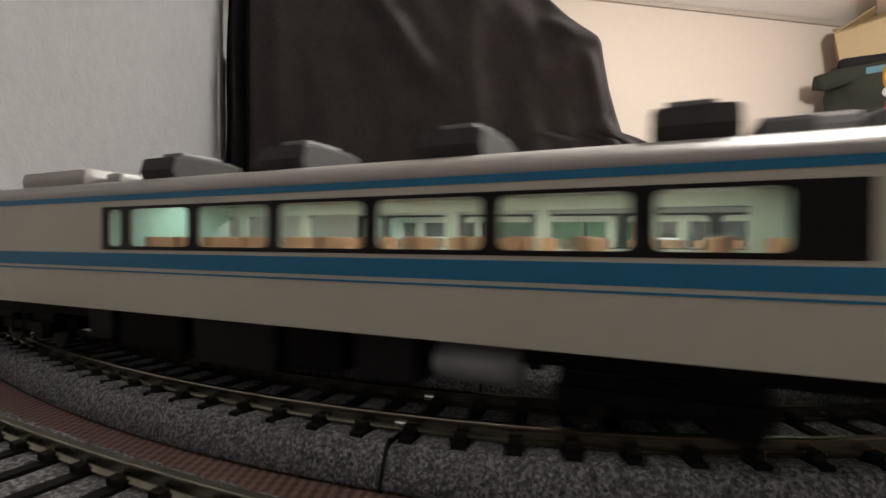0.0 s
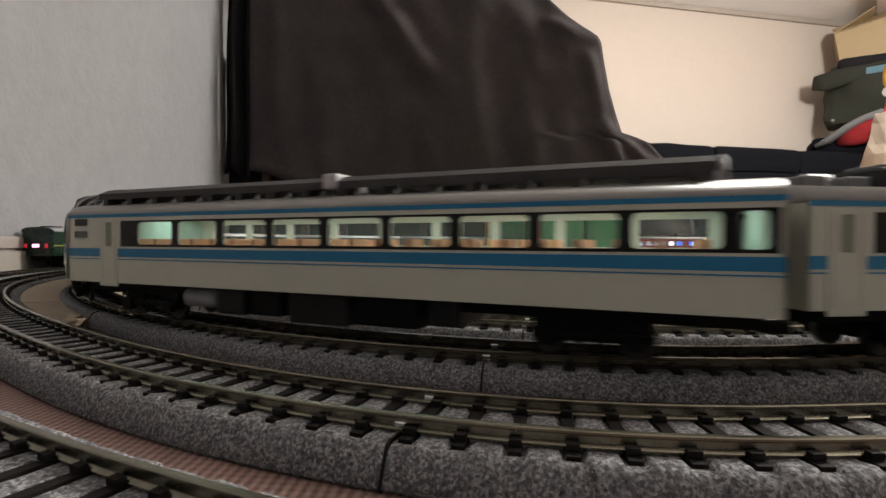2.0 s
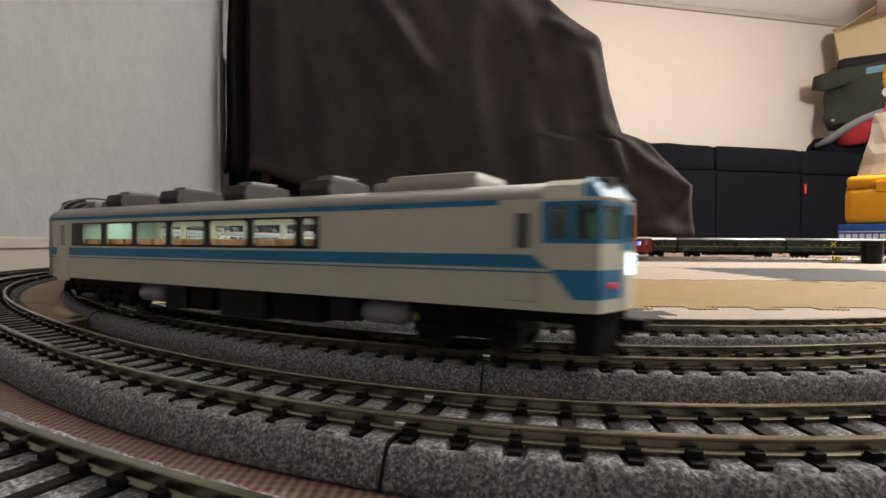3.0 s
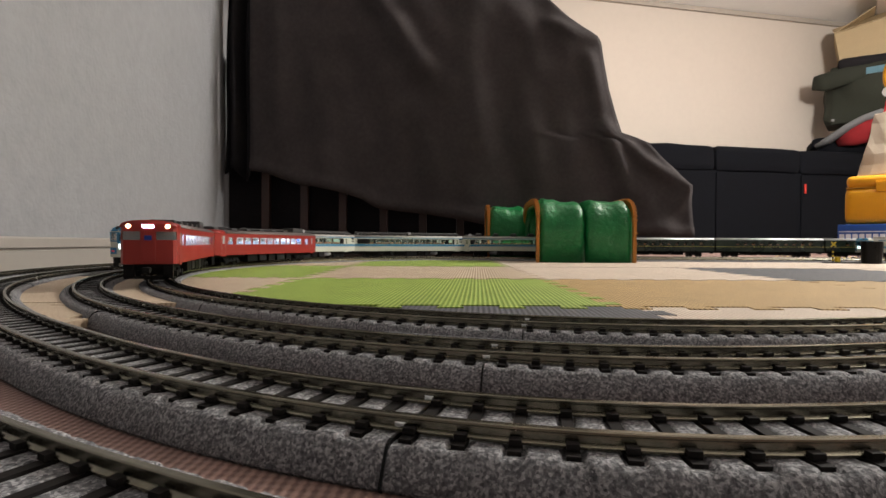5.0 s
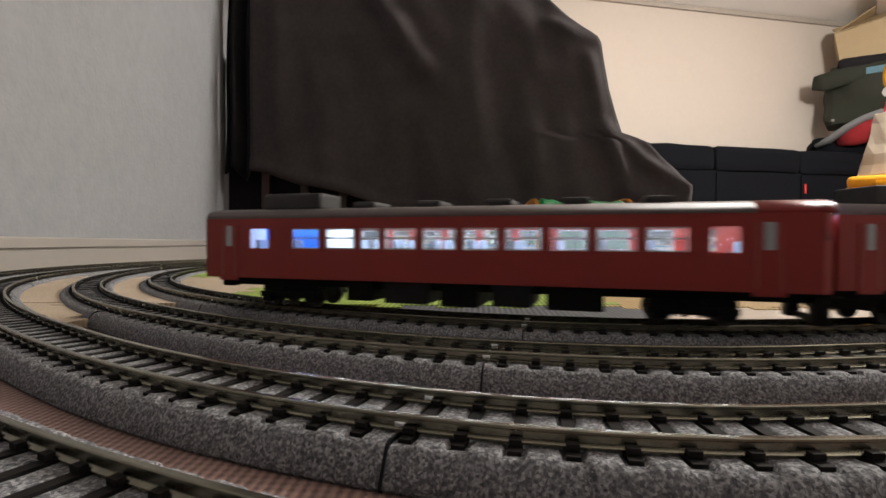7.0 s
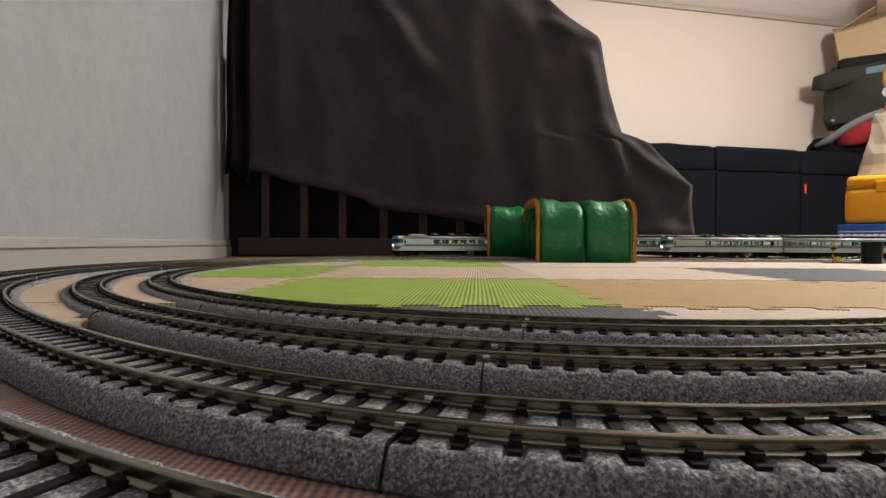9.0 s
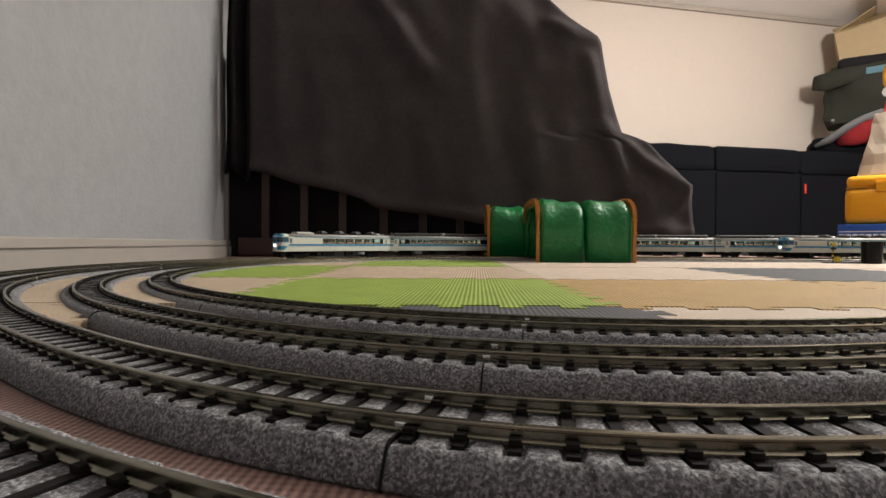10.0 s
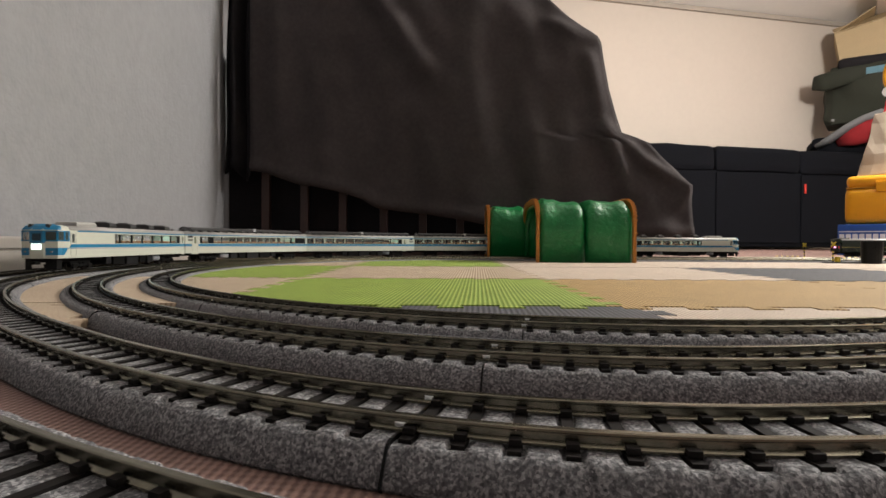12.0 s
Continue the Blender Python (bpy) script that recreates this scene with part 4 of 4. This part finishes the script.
def local_car(label):
    """Dark red diesel railcar with a cab at its +x end."""
    car = thing("railcar", label, "model train car", "red diesel railcars")
    zs, zh = 0.0288, 0.0383
    xs = [-0.1135, -0.0880, -0.0695, -0.0505] + [-0.0380 + 0.0190 * i for i in range(7)] + [0.0990]
    ws = [0.0115, 0.0148, 0.0155, 0.0095] + [0.0152] * 7 + [0.0100]
    holes = [(x, x + w, zs, zh) for x, w in zip(xs, ws)]
    bm = bmesh.new()
    for sy in (-1, 1):
        side_with_openings(bm, sy * WIDE, -HALF, HALF - 0.004, SKIRT, EAVE, holes)
    part("body_side", bm, RED, car, "dark red painted body shell")
    panes(car, holes, PANEHAZY)
    for h0, h1, a, b in holes[1:-1]:
        for sy in (-1, 1):
            bm = bmesh.new()
            y = sy * (WIDE - 0.0002)
            for z in (a, (a + b) / 2, b - 0.0006):
                box(bm, h0, h1, y - 0.0003, y + 0.0003, z, z + 0.0006)
            for x in (h0, h1 - 0.0005):
                box(bm, x, x + 0.0005, y - 0.0003, y + 0.0003, a, b)
            part("window_frame", bm, TANK, car)
    roof_shell(car, -HALF, HALF - 0.026, REDROOF)
    end_wall(car, -HALF, RED)
    door_leaf(car, -0.1260, 0.0110, 0.0405, RED, PALEGLASS)
    door_leaf(car, 0.1190, 0.0115, 0.0405, RED, PALEGLASS)
    interior(car, -0.119, 0.134, STRIPWHITE, SEATBLUE, 0.0190, mat("pale_cabin", (0.55, 0.60, 0.68), 0.55), (-0.072,))
    # the partition is no lamp; its blue glow is added to brighten the windows
    part("self_lit_blue_partition", one_box(-0.1180, -0.0725, -0.0004, 0.0004, 0.0232, 0.0420), mat("self_lit_blue_partition", (0.01, 0.08, 0.45), 0.5, glow=(0.02, 0.16, 0.9), power=0.5), car, "blue cabin partition with an added glow")
    bogie(car, -0.094)
    bogie(car, 0.094)
    underfloor(car, [(-0.060, -0.046, 0.0050, UNDER), (-0.040, -0.018, 0.0045, UNDERGREY), (-0.012, 0.006, 0.0040, UNDER), (0.012, 0.030, 0.0050, UNDERGREY), (0.036, 0.060, 0.0045, UNDER)])
    for i, (a, b) in enumerate(((-0.112, -0.078), (-0.060, -0.048), (-0.026, -0.014), (0.008, 0.020), (0.042, 0.054), (0.076, 0.088))):
        part("roof_vent" if i else "roof_cooler", one_box(a, b, -0.0100, 0.0100, 0.0480, 0.0560 if i == 0 else 0.0512, 0.0012), DARKGREY, car, "dark grey roof unit")
    # cab end
    x = HALF - 0.004
    foot = [(x, -WIDE), (HALF - 0.0008, -0.0172), (HALF, -0.0055), (HALF, 0.0055), (HALF - 0.0008, 0.0172), (x, WIDE)]
    bm = bmesh.new()
    band_round(bm, foot, SKIRT, 0.0332)
    band_round(bm, foot, 0.0398, 0.0455)
    band_round(bm, foot[2:4], 0.0332, 0.0398)
    part("cab_front", bm, RED, car, "dark red cab front")
    for a, b in ((0, 2), (3, 5)):
        bm = bmesh.new()
        band_round(bm, foot[a:b + 1], 0.0332, 0.0398)
        part("windscreen", bm, CABGLASS, car, "cab windscreen")
    part("roof_front", prism(bmesh.new(), ROOF, "x", HALF - 0.026, HALF - 0.0006), RED, car, "dark red roof end over the cab", True)
    part("front_door", one_box(HALF - 0.0002, HALF + 0.0006, -0.0050, 0.0050, 0.0165, 0.0405, 0.0002), RED, car)
    part("door_window", one_box(HALF + 0.0004, HALF + 0.0009, -0.0026, 0.0026, 0.0330, 0.0368), mat("blue_glass", (0.01, 0.03, 0.2), 0.1), car, "small blue door window")
    part("roll_sign", one_box(HALF - 0.0006, HALF + 0.0008, -0.0040, 0.0040, 0.0424, 0.0452, 0.0003), ROLLSIGN, car, "brightly lit destination sign")
    for sy in (-1, 1):
        part("headlamp", rod(bmesh.new(), (HALF - 0.002, sy * 0.0135, 0.0438), (HALF + 0.0002, sy * 0.0135, 0.0438), 0.0017, 16), HEADLAMP, car, "glowing warm headlamp")
    bm = bmesh.new()
    for sy in (-1, 1):
        box(bm, HALF - 0.006, HALF - 0.001, sy * 0.0135 - 0.0035, sy * 0.0135 + 0.0035, 0.0030, 0.0142, 0.0004)
    box(bm, HALF - 0.004, HALF - 0.001, -0.0165, 0.0165, 0.0030, 0.0052, 0.0004)
    rod(bm, (HALF - 0.002, 0, 0.0100), (HALF + 0.0075, 0, 0.0100), 0.0022, 10)
    box(bm, HALF + 0.0060, HALF + 0.0095, -0.0028, 0.0028, 0.0078, 0.0122, 0.0005)
    part("plough", bm, UNDER, car, "black snow plough frame")
    return car


def night_car(kind, label):
    """Dark green sleeping car with a yellow line and silver roof. kind: coach or tail."""
    car = thing("sleeping_car", label, "model train car", "dark green sleeping cars")
    zs, zh = 0.0310, 0.0375
    holes = [(-0.110 + 0.021 * i, -0.110 + 0.021 * i + 0.0085, zs, zh) for i in range(10)]
    bm = bmesh.new()
    for sy in (-1, 1):
        side_with_openings(bm, sy * WIDE, -HALF, HALF, SKIRT, EAVE, holes)
    part("body_side", bm, GREENCAR, car, "glossy dark green body shell")
    panes(car, holes)
    stripes(car, -HALF, HALF, [(0.0262, 0.0270)], YELLOWLINE)
    roof_shell(car, -HALF, HALF, SILVER)
    end_wall(car, -HALF, GREENCAR)
    interior(car, -0.116, 0.112, STRIPWARM, SEAT, 0.021, DIM)
    bogie(car, -0.094)
    bogie(car, 0.094)
    underfloor(car, [(-0.060, -0.030, 0.0050, UNDER), (-0.020, 0.020, 0.0055, UNDER), (0.030, 0.060, 0.0050, UNDER)])
    for x in (-0.120, 0.120):
        part("roof_vent", one_box(x - 0.008, x + 0.008, -0.008, 0.008, 0.0480, 0.0505, 0.001), DARKGREY, car)
    if kind == "tail":
        foot = [(HALF, -WIDE), (HALF + 0.0025, -0.0165), (HALF + 0.0035, 0.0), (HALF + 0.0025, 0.0165), (HALF, WIDE)]
        bm = bmesh.new()
        band_round(bm, foot, SKIRT, 0.0310)
        band_round(bm, foot, 0.0390, 0.0450)
        for a in ((HALF + 0.0030, 0.0031), (HALF + 0.0030, -0.0085)):
            box(bm, a[0] - 0.0006, a[0] + 0.0003, a[1] - 0.0010, a[1] + 0.0010, 0.0310, 0.0390)
        part("rear_front", bm, GREENCAR, car)
        bm = bmesh.new()
        band_round(bm, foot, 0.0310, 0.0390)
        part("rear_window", bm, PANEDARK, car)
        part("roof_dome", prism(bmesh.new(), ROOF, "x", HALF, HALF + 0.002), GREENCAR, car, smooth=True)
        part("tail_sign", one_box(HALF + 0.0030, HALF + 0.0042, -0.0040, 0.0040, 0.0245, 0.0285, 0.0003), TAILPINK, car, "pink glowing tail sign")
        for sy in (-1, 1):
            part("tail_lamp", one_box(HALF + 0.0022, HALF + 0.0036, sy * 0.0125 - 0.0016, sy * 0.0125 + 0.0016, 0.0240, 0.0290, 0.0003), TAILRED, car, "red tail lamp")
    else:
        end_wall(car, HALF, GREENCAR)
    return car


# ---- the clutter by the sofa ----
def lumpy(bm, amp, scale, seed=0.0):
    for v in bm.verts:
        n = noise.noise_vector(v.co * scale + Vector((seed, seed * 2, seed * 3)))
        v.co += n * amp
    return bm


def soft_box(x0, x1, y0, y1, z0, z1, cuts, bevel, amp, scale, seed):
    bm = one_box(x0, x1, y0, y1, z0, z1, bevel)
    bmesh.ops.subdivide_edges(bm, edges=bm.edges[:], cuts=cuts, use_grid_fill=True)
    return lumpy(bm, amp, scale, seed)


def build_clutter():
    cs = thing("tool_case", "yellow plastic case with rounded corners on a blue box", "case", m=pose(1.735, 2.15, 0.1315, 0, 0, -41))
    part("lower_shell", one_box(0, 0.34, 0, 0.22, 0.002, 0.155, 0.024), YELLOWBOX, cs, smooth=True)
    part("lid", one_box(0.004, 0.336, 0.004, 0.216, 0.157, 0.208, 0.020), YELLOWBOX, cs, smooth=True)
    part("seam", one_box(0.002, 0.338, 0.002, 0.218, 0.1535, 0.1585, 0.001), mat("amber_seam", (0.45, 0.20, 0.004), 0.4), cs)
    part("latch", one_box(0.10, 0.14, -0.006, 0.004, 0.135, 0.18, 0.003), YELLOWBOX, cs)
    bx = thing("game_box", "blue printed cardboard box with white line drawing", "box", m=pose(1.705, 2.15, 0, 0, 0, -41))
    part("carton", one_box(0, 0.40, 0, 0.28, 0.0, 0.131, 0.002), BLUEBOX, bx)
    for i in range(9):
        part("printed_bar", one_box(0.006 + 0.022 * i, 0.023 + 0.022 * i, -0.0012, 0.0, 0.062, 0.090), WHITEINK, bx, "white printed bar")
    for z in (0.098, 0.050, 0.030):
        part("printed_line", one_box(0.004, 0.36, -0.0012, 0.0, z, z + 0.004), WHITEINK, bx)
    # paper bag standing on the case
    bg = thing("paper_bag", "crumpled cream paper bag with ribbon handles on the yellow case", "bag", m=pose(1.80, 2.16, 0.342, 0, 0, -41))
    bm = soft_box(0.0, 0.22, 0.0, 0.11, 0.0, 0.27, 5, 0.004, 0.012, 14, 2.0)
    for v in bm.verts:
        f = max(0.0, v.co.z / 0.27)
        v.co.x = 0.11 + (v.co.x - 0.11) * (1 - 0.45 * f)
        v.co.y = 0.055 + (v.co.y - 0.055) * (1 - 0.7 * f)
    part("bag_body", bm, PAPER, bg, "crumpled cream paper")
    for i, c in enumerate(((0.6, 0.02, 0.03), (0.75, 0.75, 0.78), (0.03, 0.10, 0.45))):
        x = 0.075 + 0.012 * i
        part("ribbon", rod(bmesh.new(), (x, 0.05, 0.22), (x + 0.02, 0.05, 0.36), 0.004, 8), mat("ribbon_" + "rwb"[i], c, 0.6), bg)
    part("tag_disc", rod(bmesh.new(), (0.095, 0.028, 0.355), (0.095, 0.034, 0.355), 0.022, 20), WHITEPL, bg, "round white tag")
    bm = bmesh.new()
    prev = None
    for i in range(17):
        a = 2 * math.pi * i / 16
        q = (0.10 + 0.018 * math.cos(a), 0.045, 0.425 + 0.055 * math.sin(a))
        if prev:
            rod(bm, prev, q, 0.008, 8)
        prev = q
    part("ring_handle", bm, YELLOWBOX, bg, "yellow plastic ring")
    part("blue_label", one_box(0.02, 0.09, 0.05, 0.055, 0.45, 0.478), mat("pale_blue_card", (0.16, 0.33, 0.42), 0.5), bg)
    # stack on the sofa back
    def tube(pts, radii, squash=0.7):
        bm = bmesh.new()
        rings = []
        n = len(pts)
        for i in range(n):
            a, b = Vector(pts[max(0, i - 1)]), Vector(pts[min(n - 1, i + 1)])
            d = (b - a).normalized()
            u = d.cross(Vector((0, 1, 0))).normalized()
            w = d.cross(u)
            rings.append([bm.verts.new(Vector(pts[i]) + (u * math.cos(q) * radii[i] + w * math.sin(q) * radii[i] * squash) * (1 + 0.16 * noise.noise(Vector((i * 1.3, q * 1.1, radii[i] * 40)))))
                          for q in (2 * math.pi * k / 16 for k in range(16))])
        for p, q in zip(rings, rings[1:]):
            for k in range(16):
                bm.faces.new((p[k], p[(k + 1) % 16], q[(k + 1) % 16], q[k]))
        bm.faces.new(rings[0][::-1])
        bm.faces.new(rings[-1])
        return bm

    cl = thing("folded_clothes", "grey and red folded clothes heaped on the sofa back", "clothes", m=pose(3.576, 4.776, 0.945, 0, 0, -38) @ Matrix.Scale(1.2, 4))
    part("dark_jacket", soft_box(-0.06, 0.50, 0.04, 0.30, -0.06, 0.10, 4, 0.04, 0.04, 6, 1.0), NAVY, cl, "dark jacket under the heap", True)
    part("red_shirt", tube([(0.13, 0.03, 0.05), (0.22, 0.0, 0.085), (0.32, -0.02, 0.12), (0.42, -0.02, 0.13), (0.52, 0.0, 0.12)], [0.03, 0.075, 0.09, 0.09, 0.06]), REDCLOTH, cl, "red cotton shirt", True)
    part("grey_sleeve", tube([(0.0, 0.03, 0.035), (0.08, 0.0, 0.08), (0.18, -0.02, 0.15), (0.28, -0.03, 0.205), (0.38, -0.02, 0.235), (0.48, 0.0, 0.22), (0.56, 0.02, 0.17)], [0.022, 0.03, 0.031, 0.028, 0.034, 0.032, 0.034], 1.6), GREYKNIT, cl, "grey jersey sleeve", True)
    part("grey_sweater", tube([(0.36, -0.09, 0.02), (0.38, -0.10, 0.09), (0.43, -0.10, 0.145), (0.52, -0.08, 0.155)], [0.045, 0.06, 0.055, 0.06]), GREYKNIT, cl, "grey jersey sweater", True)
    bag = thing("canvas_bag", "olive green canvas bag on top of the clothes", "bag", m=pose(3.720, 4.824, 1.190, 0, 0, -38) @ Matrix.Scale(1.2, 4))
    part("bag_body", soft_box(0, 0.80, 0, 0.40, 0.0, 0.46, 6, 0.09, 0.08, 4, 3.0), OLIVE, bag, smooth=True)
    part("bag_flap", tube([(-0.10, 0.02, 0.37), (-0.02, 0.0, 0.36), (0.10, 0.0, 0.38), (0.30, 0.0, 0.40)], [0.055, 0.075, 0.07, 0.05], 0.5), OLIVE, bag, smooth=True)
    part("strap_buckle", one_box(0.02, 0.04, -0.03, -0.015, 0.03, 0.05, 0.004), MIDGREY, bag)
    part("dark_cushion", soft_box(0.05, 0.70, 0.0, 0.34, 0.43, 0.53, 4, 0.04, 0.03, 6, 5.0), BLACKCLOTH, bag, "dark cloth under the carton", True)
    cb = thing("cardboard_box", "brown cardboard box with open flaps on the canvas bag", "box", m=pose(3.888, 4.872, 1.713, 0, -9, -38) @ Matrix.Scale(1.2, 4))
    part("carton", one_box(0, 0.62, 0, 0.36, 0.0, 0.34, 0.003), CARD, cb)
    part("flap", one_box(0.0, 0.62, 0.0, 0.20, 0.0, 0.006, m=pose(0, 0, 0.342, 28)), CARD, cb, "raised carton flap")
    part("flap", one_box(0.0, 0.30, 0.0, 0.36, 0.0, 0.006, m=pose(0, 0, 0.342, 0, -22)), CARD, cb, "raised carton flap")


# ---- level crossing on the inner side ----
def build_crossing():
    cr = thing("level_crossing", "miniature level crossing with black and yellow signal and barrier", "level crossing", m=pose(0.812, 1.035, 0.004))
    yl = mat("signal_yellow", (0.6, 0.45, 0.02), 0.4)
    part("base", one_box(-0.015, 0.125, -0.008, 0.012, 0, 0.003, 0.0008), DARKGREY, cr)
    part("post", rod(bmesh.new(), (0, 0, 0.003), (0, 0, 0.044), 0.0012, 8), BLACK, cr)
    for i in range(3):
        part("band", rod(bmesh.new(), (0, 0, 0.006 + 0.008 * i), (0, 0, 0.010 + 0.008 * i), 0.0016, 8), yl, cr)
    bm = bmesh.new()
    for a in (45, -45):
        box(bm, -0.007, 0.007, -0.0006, 0.0006, -0.0012, 0.0012, m=pose(0, -0.0015, 0.040, 0, a, 0))
    part("cross_board", bm, yl, cr, "yellow and black crossed boards")
    part("signal_lamps", one_box(-0.0055, 0.0055, -0.0024, 0.0, 0.029, 0.0325, 0.0008), BLACK, cr)
    part("gate_machine", one_box(0.006, 0.013, -0.004, 0.004, 0.003, 0.014, 0.0008), yl, cr)
    for i in range(8):
        part("barrier_bar", rod(bmesh.new(), (0.012 + 0.006 * i, -0.002, 0.011 + 0.0005 * i), (0.018 + 0.006 * i, -0.002, 0.0115 + 0.0005 * i), 0.0008, 6), yl if i % 2 else BLACK, cr)
    sg = thing("crossing_signal", "miniature crossing signal post with yellow and black crossed boards", "crossing signal", m=pose(0.972, 1.338, 0.0))
    part("base", one_box(-0.050, 0.010, -0.006, 0.006, 0, 0.003, 0.0008), DARKGREY, sg)
    part("post", rod(bmesh.new(), (0, 0, 0.003), (0, 0, 0.046), 0.0012, 8), BLACK, sg)
    for i in range(3):
        part("band", rod(bmesh.new(), (0, 0, 0.008 + 0.009 * i), (0, 0, 0.012 + 0.009 * i), 0.0016, 8), yl, sg)
    bm = bmesh.new()
    for a in (45, -45):
        box(bm, -0.007, 0.007, -0.0006, 0.0006, -0.0013, 0.0013, m=pose(0, -0.0018, 0.042, 0, a, 0))
    part("cross_board", bm, yl, sg, "yellow and black crossed boards")
    for i in range(10):
        part("barrier_bar", rod(bmesh.new(), (-0.008 - 0.007 * i, -0.002, 0.012), (-0.015 - 0.007 * i, -0.002, 0.012), 0.0009, 6), yl if i % 2 else BLACK, sg)
    hut = thing("black_pot", "small black round plastic pot by the crossing", "pot", m=pose(0.880, 1.02, 0.004))
    part("pot_body", rod(bmesh.new(), (0, 0, 0), (0, 0, 0.046), 0.017, 20, 0.0185), BLACK, hut, smooth=False)


# ---- trains and their timing ----
PITCH = 0.2705
BOGIES = 0.0893


def eased(rows, t):
    """A smooth curve through (time, metres) rows."""
    n = len(rows)
    slope = []
    for i in range(n):
        a, b = rows[max(0, i - 1)], rows[min(n - 1, i + 1)]
        slope.append((b[1] - a[1]) / (b[0] - a[0]))
    for i in range(n - 1):
        (t0, s0), (t1, s1) = rows[i], rows[i + 1]
        if t <= t1 or i == n - 2:
            h = t1 - t0
            u = (t - t0) / h
            return ((2 * u ** 3 - 3 * u * u + 1) * s0 + (u ** 3 - 2 * u * u + u) * h * slope[i]
                    + (3 * u * u - 2 * u ** 3) * s1 + (u ** 3 - u * u) * h * slope[i + 1])


def car_pose(k, s, flip):
    """A car whose bogies follow the rails, centred s metres along loop k."""
    a, _ = on_loop(k, s - BOGIES)
    b, _ = on_loop(k, s + BOGIES)
    m = (a + b) / 2
    d = b - a
    return pose(m[0], m[1], RAIL, 0, 0, math.degrees(math.atan2(d[1], d[0])) + (180 if flip else 0))


# loop, direction, (time, place of the end that the rows follow), cars from that end on with their facing
OUTER_TIMES = [(0.0, -2.309), (0.5, -2.160), (0.8, -2.068), (5.2, -0.738), (9.0, 0.350), (9.5, 0.502), (10.0, 0.638), (10.5, 0.766), (11.0, 0.888), (12.0, 1.115)]
INNER_TIMES = [(0.0, 2.470), (0.8, 2.232), (1.0, 2.174), (1.5, 2.018), (2.0, 1.872), (2.5, 1.718), (3.0, 1.567), (3.2, 1.507), (5.0, 0.965), (9.0, -0.320), (9.5, -0.468), (10.5, -0.715), (12.0, -1.09)]
RED_TIMES = [(0.0, -1.17), (3.2, 0.06), (4.8, 0.705), (5.0, 0.774), (5.5, 0.924), (6.0, 1.113), (6.5, 1.290), (7.0, 1.470), (7.2, 1.541), (12.0, 3.30)]
NIGHT_TIMES = [(0.0, 1.508), (1.5, 1.223), (2.0, 1.155), (5.2, 0.575), (12.0, -0.78)]
TRAINS = []


def true_length(car):
    """Brings a car from its drawing length to the 0.267 m of its scale."""
    for ob in car.children_recursive:
        ob.data.transform(Matrix.Diagonal((0.95, 1, 1, 1)))


def build_trains():
    cab = express_car("cab", "ivory model express cab car with blue stripes and lit windows")
    dense = express_car("dense", "ivory model express coach with blue stripes and dark roof fairing")
    coach = express_car("coach", "ivory model express coach with blue stripes and wide lit windows")

    for car in (cab, dense, coach):
        true_length(car)

    def more(ob):
        return copy_thing(ob, Matrix.Identity(4))
    outer = [(cab, False), (dense, True), (coach, False), (more(coach), False), (more(coach), True), (more(cab), True)]
    for i, (c, flip) in enumerate(outer):
        TRAINS.append((c, "b", OUTER_TIMES, -(i + 0.5) * PITCH, flip))
    tail = more(cab)
    for i, (c, flip) in enumerate([(tail, False), (more(coach), False), (more(dense), False), (more(cab), True)]):
        TRAINS.append((c, "c", INNER_TIMES, -(i + 0.5) * PITCH, flip))
    for c in tail.children:
        if c.name.startswith("tail_lamp"):
            c.data = c.data.copy()
            c.data.materials[0] = TAILRED
    red = local_car("dark red model diesel railcar with lit windows and headlamps")
    true_length(red)
    TRAINS.append((red, "d", RED_TIMES, 0.5 * PITCH, False))
    TRAINS.append((more(red), "d", RED_TIMES, -0.5 * PITCH, False))
    last = night_car("tail", "dark green model sleeping car with red tail lamps")
    true_length(last)
    TRAINS.append((last, "a", NIGHT_TIMES, -0.5 * PITCH, False))
    first = night_car("coach", "dark green model sleeping car with yellow line and silver roof")
    true_length(first)
    for i in range(1, 7):
        TRAINS.append((first if i == 1 else more(first), "a", NIGHT_TIMES, -(i + 0.5) * PITCH, False))


def motions():
    for car, k, times, shift, flip in TRAINS:
        walk(car, [(0.2 * i, car_pose(k, eased(times, 0.2 * i) + shift, flip)) for i in range(61)])


build_room()
build_mats()
build_cloth()
build_bed()
build_sofa()
build_tunnel("toy_tunnel", 0.194, 0.382, 1.100, 0.206, 0.1265, 2, "glossy green padded toy tunnel with orange portals over two tracks")
build_tunnel("toy_tunnel", 0.114, 0.300, 1.276, 0.130, 0.128, 2, "glossy green padded toy tunnel with orange portals over the outer tracks")
build_clutter()
build_crossing()
build_trains()
build_tracks()
motions()
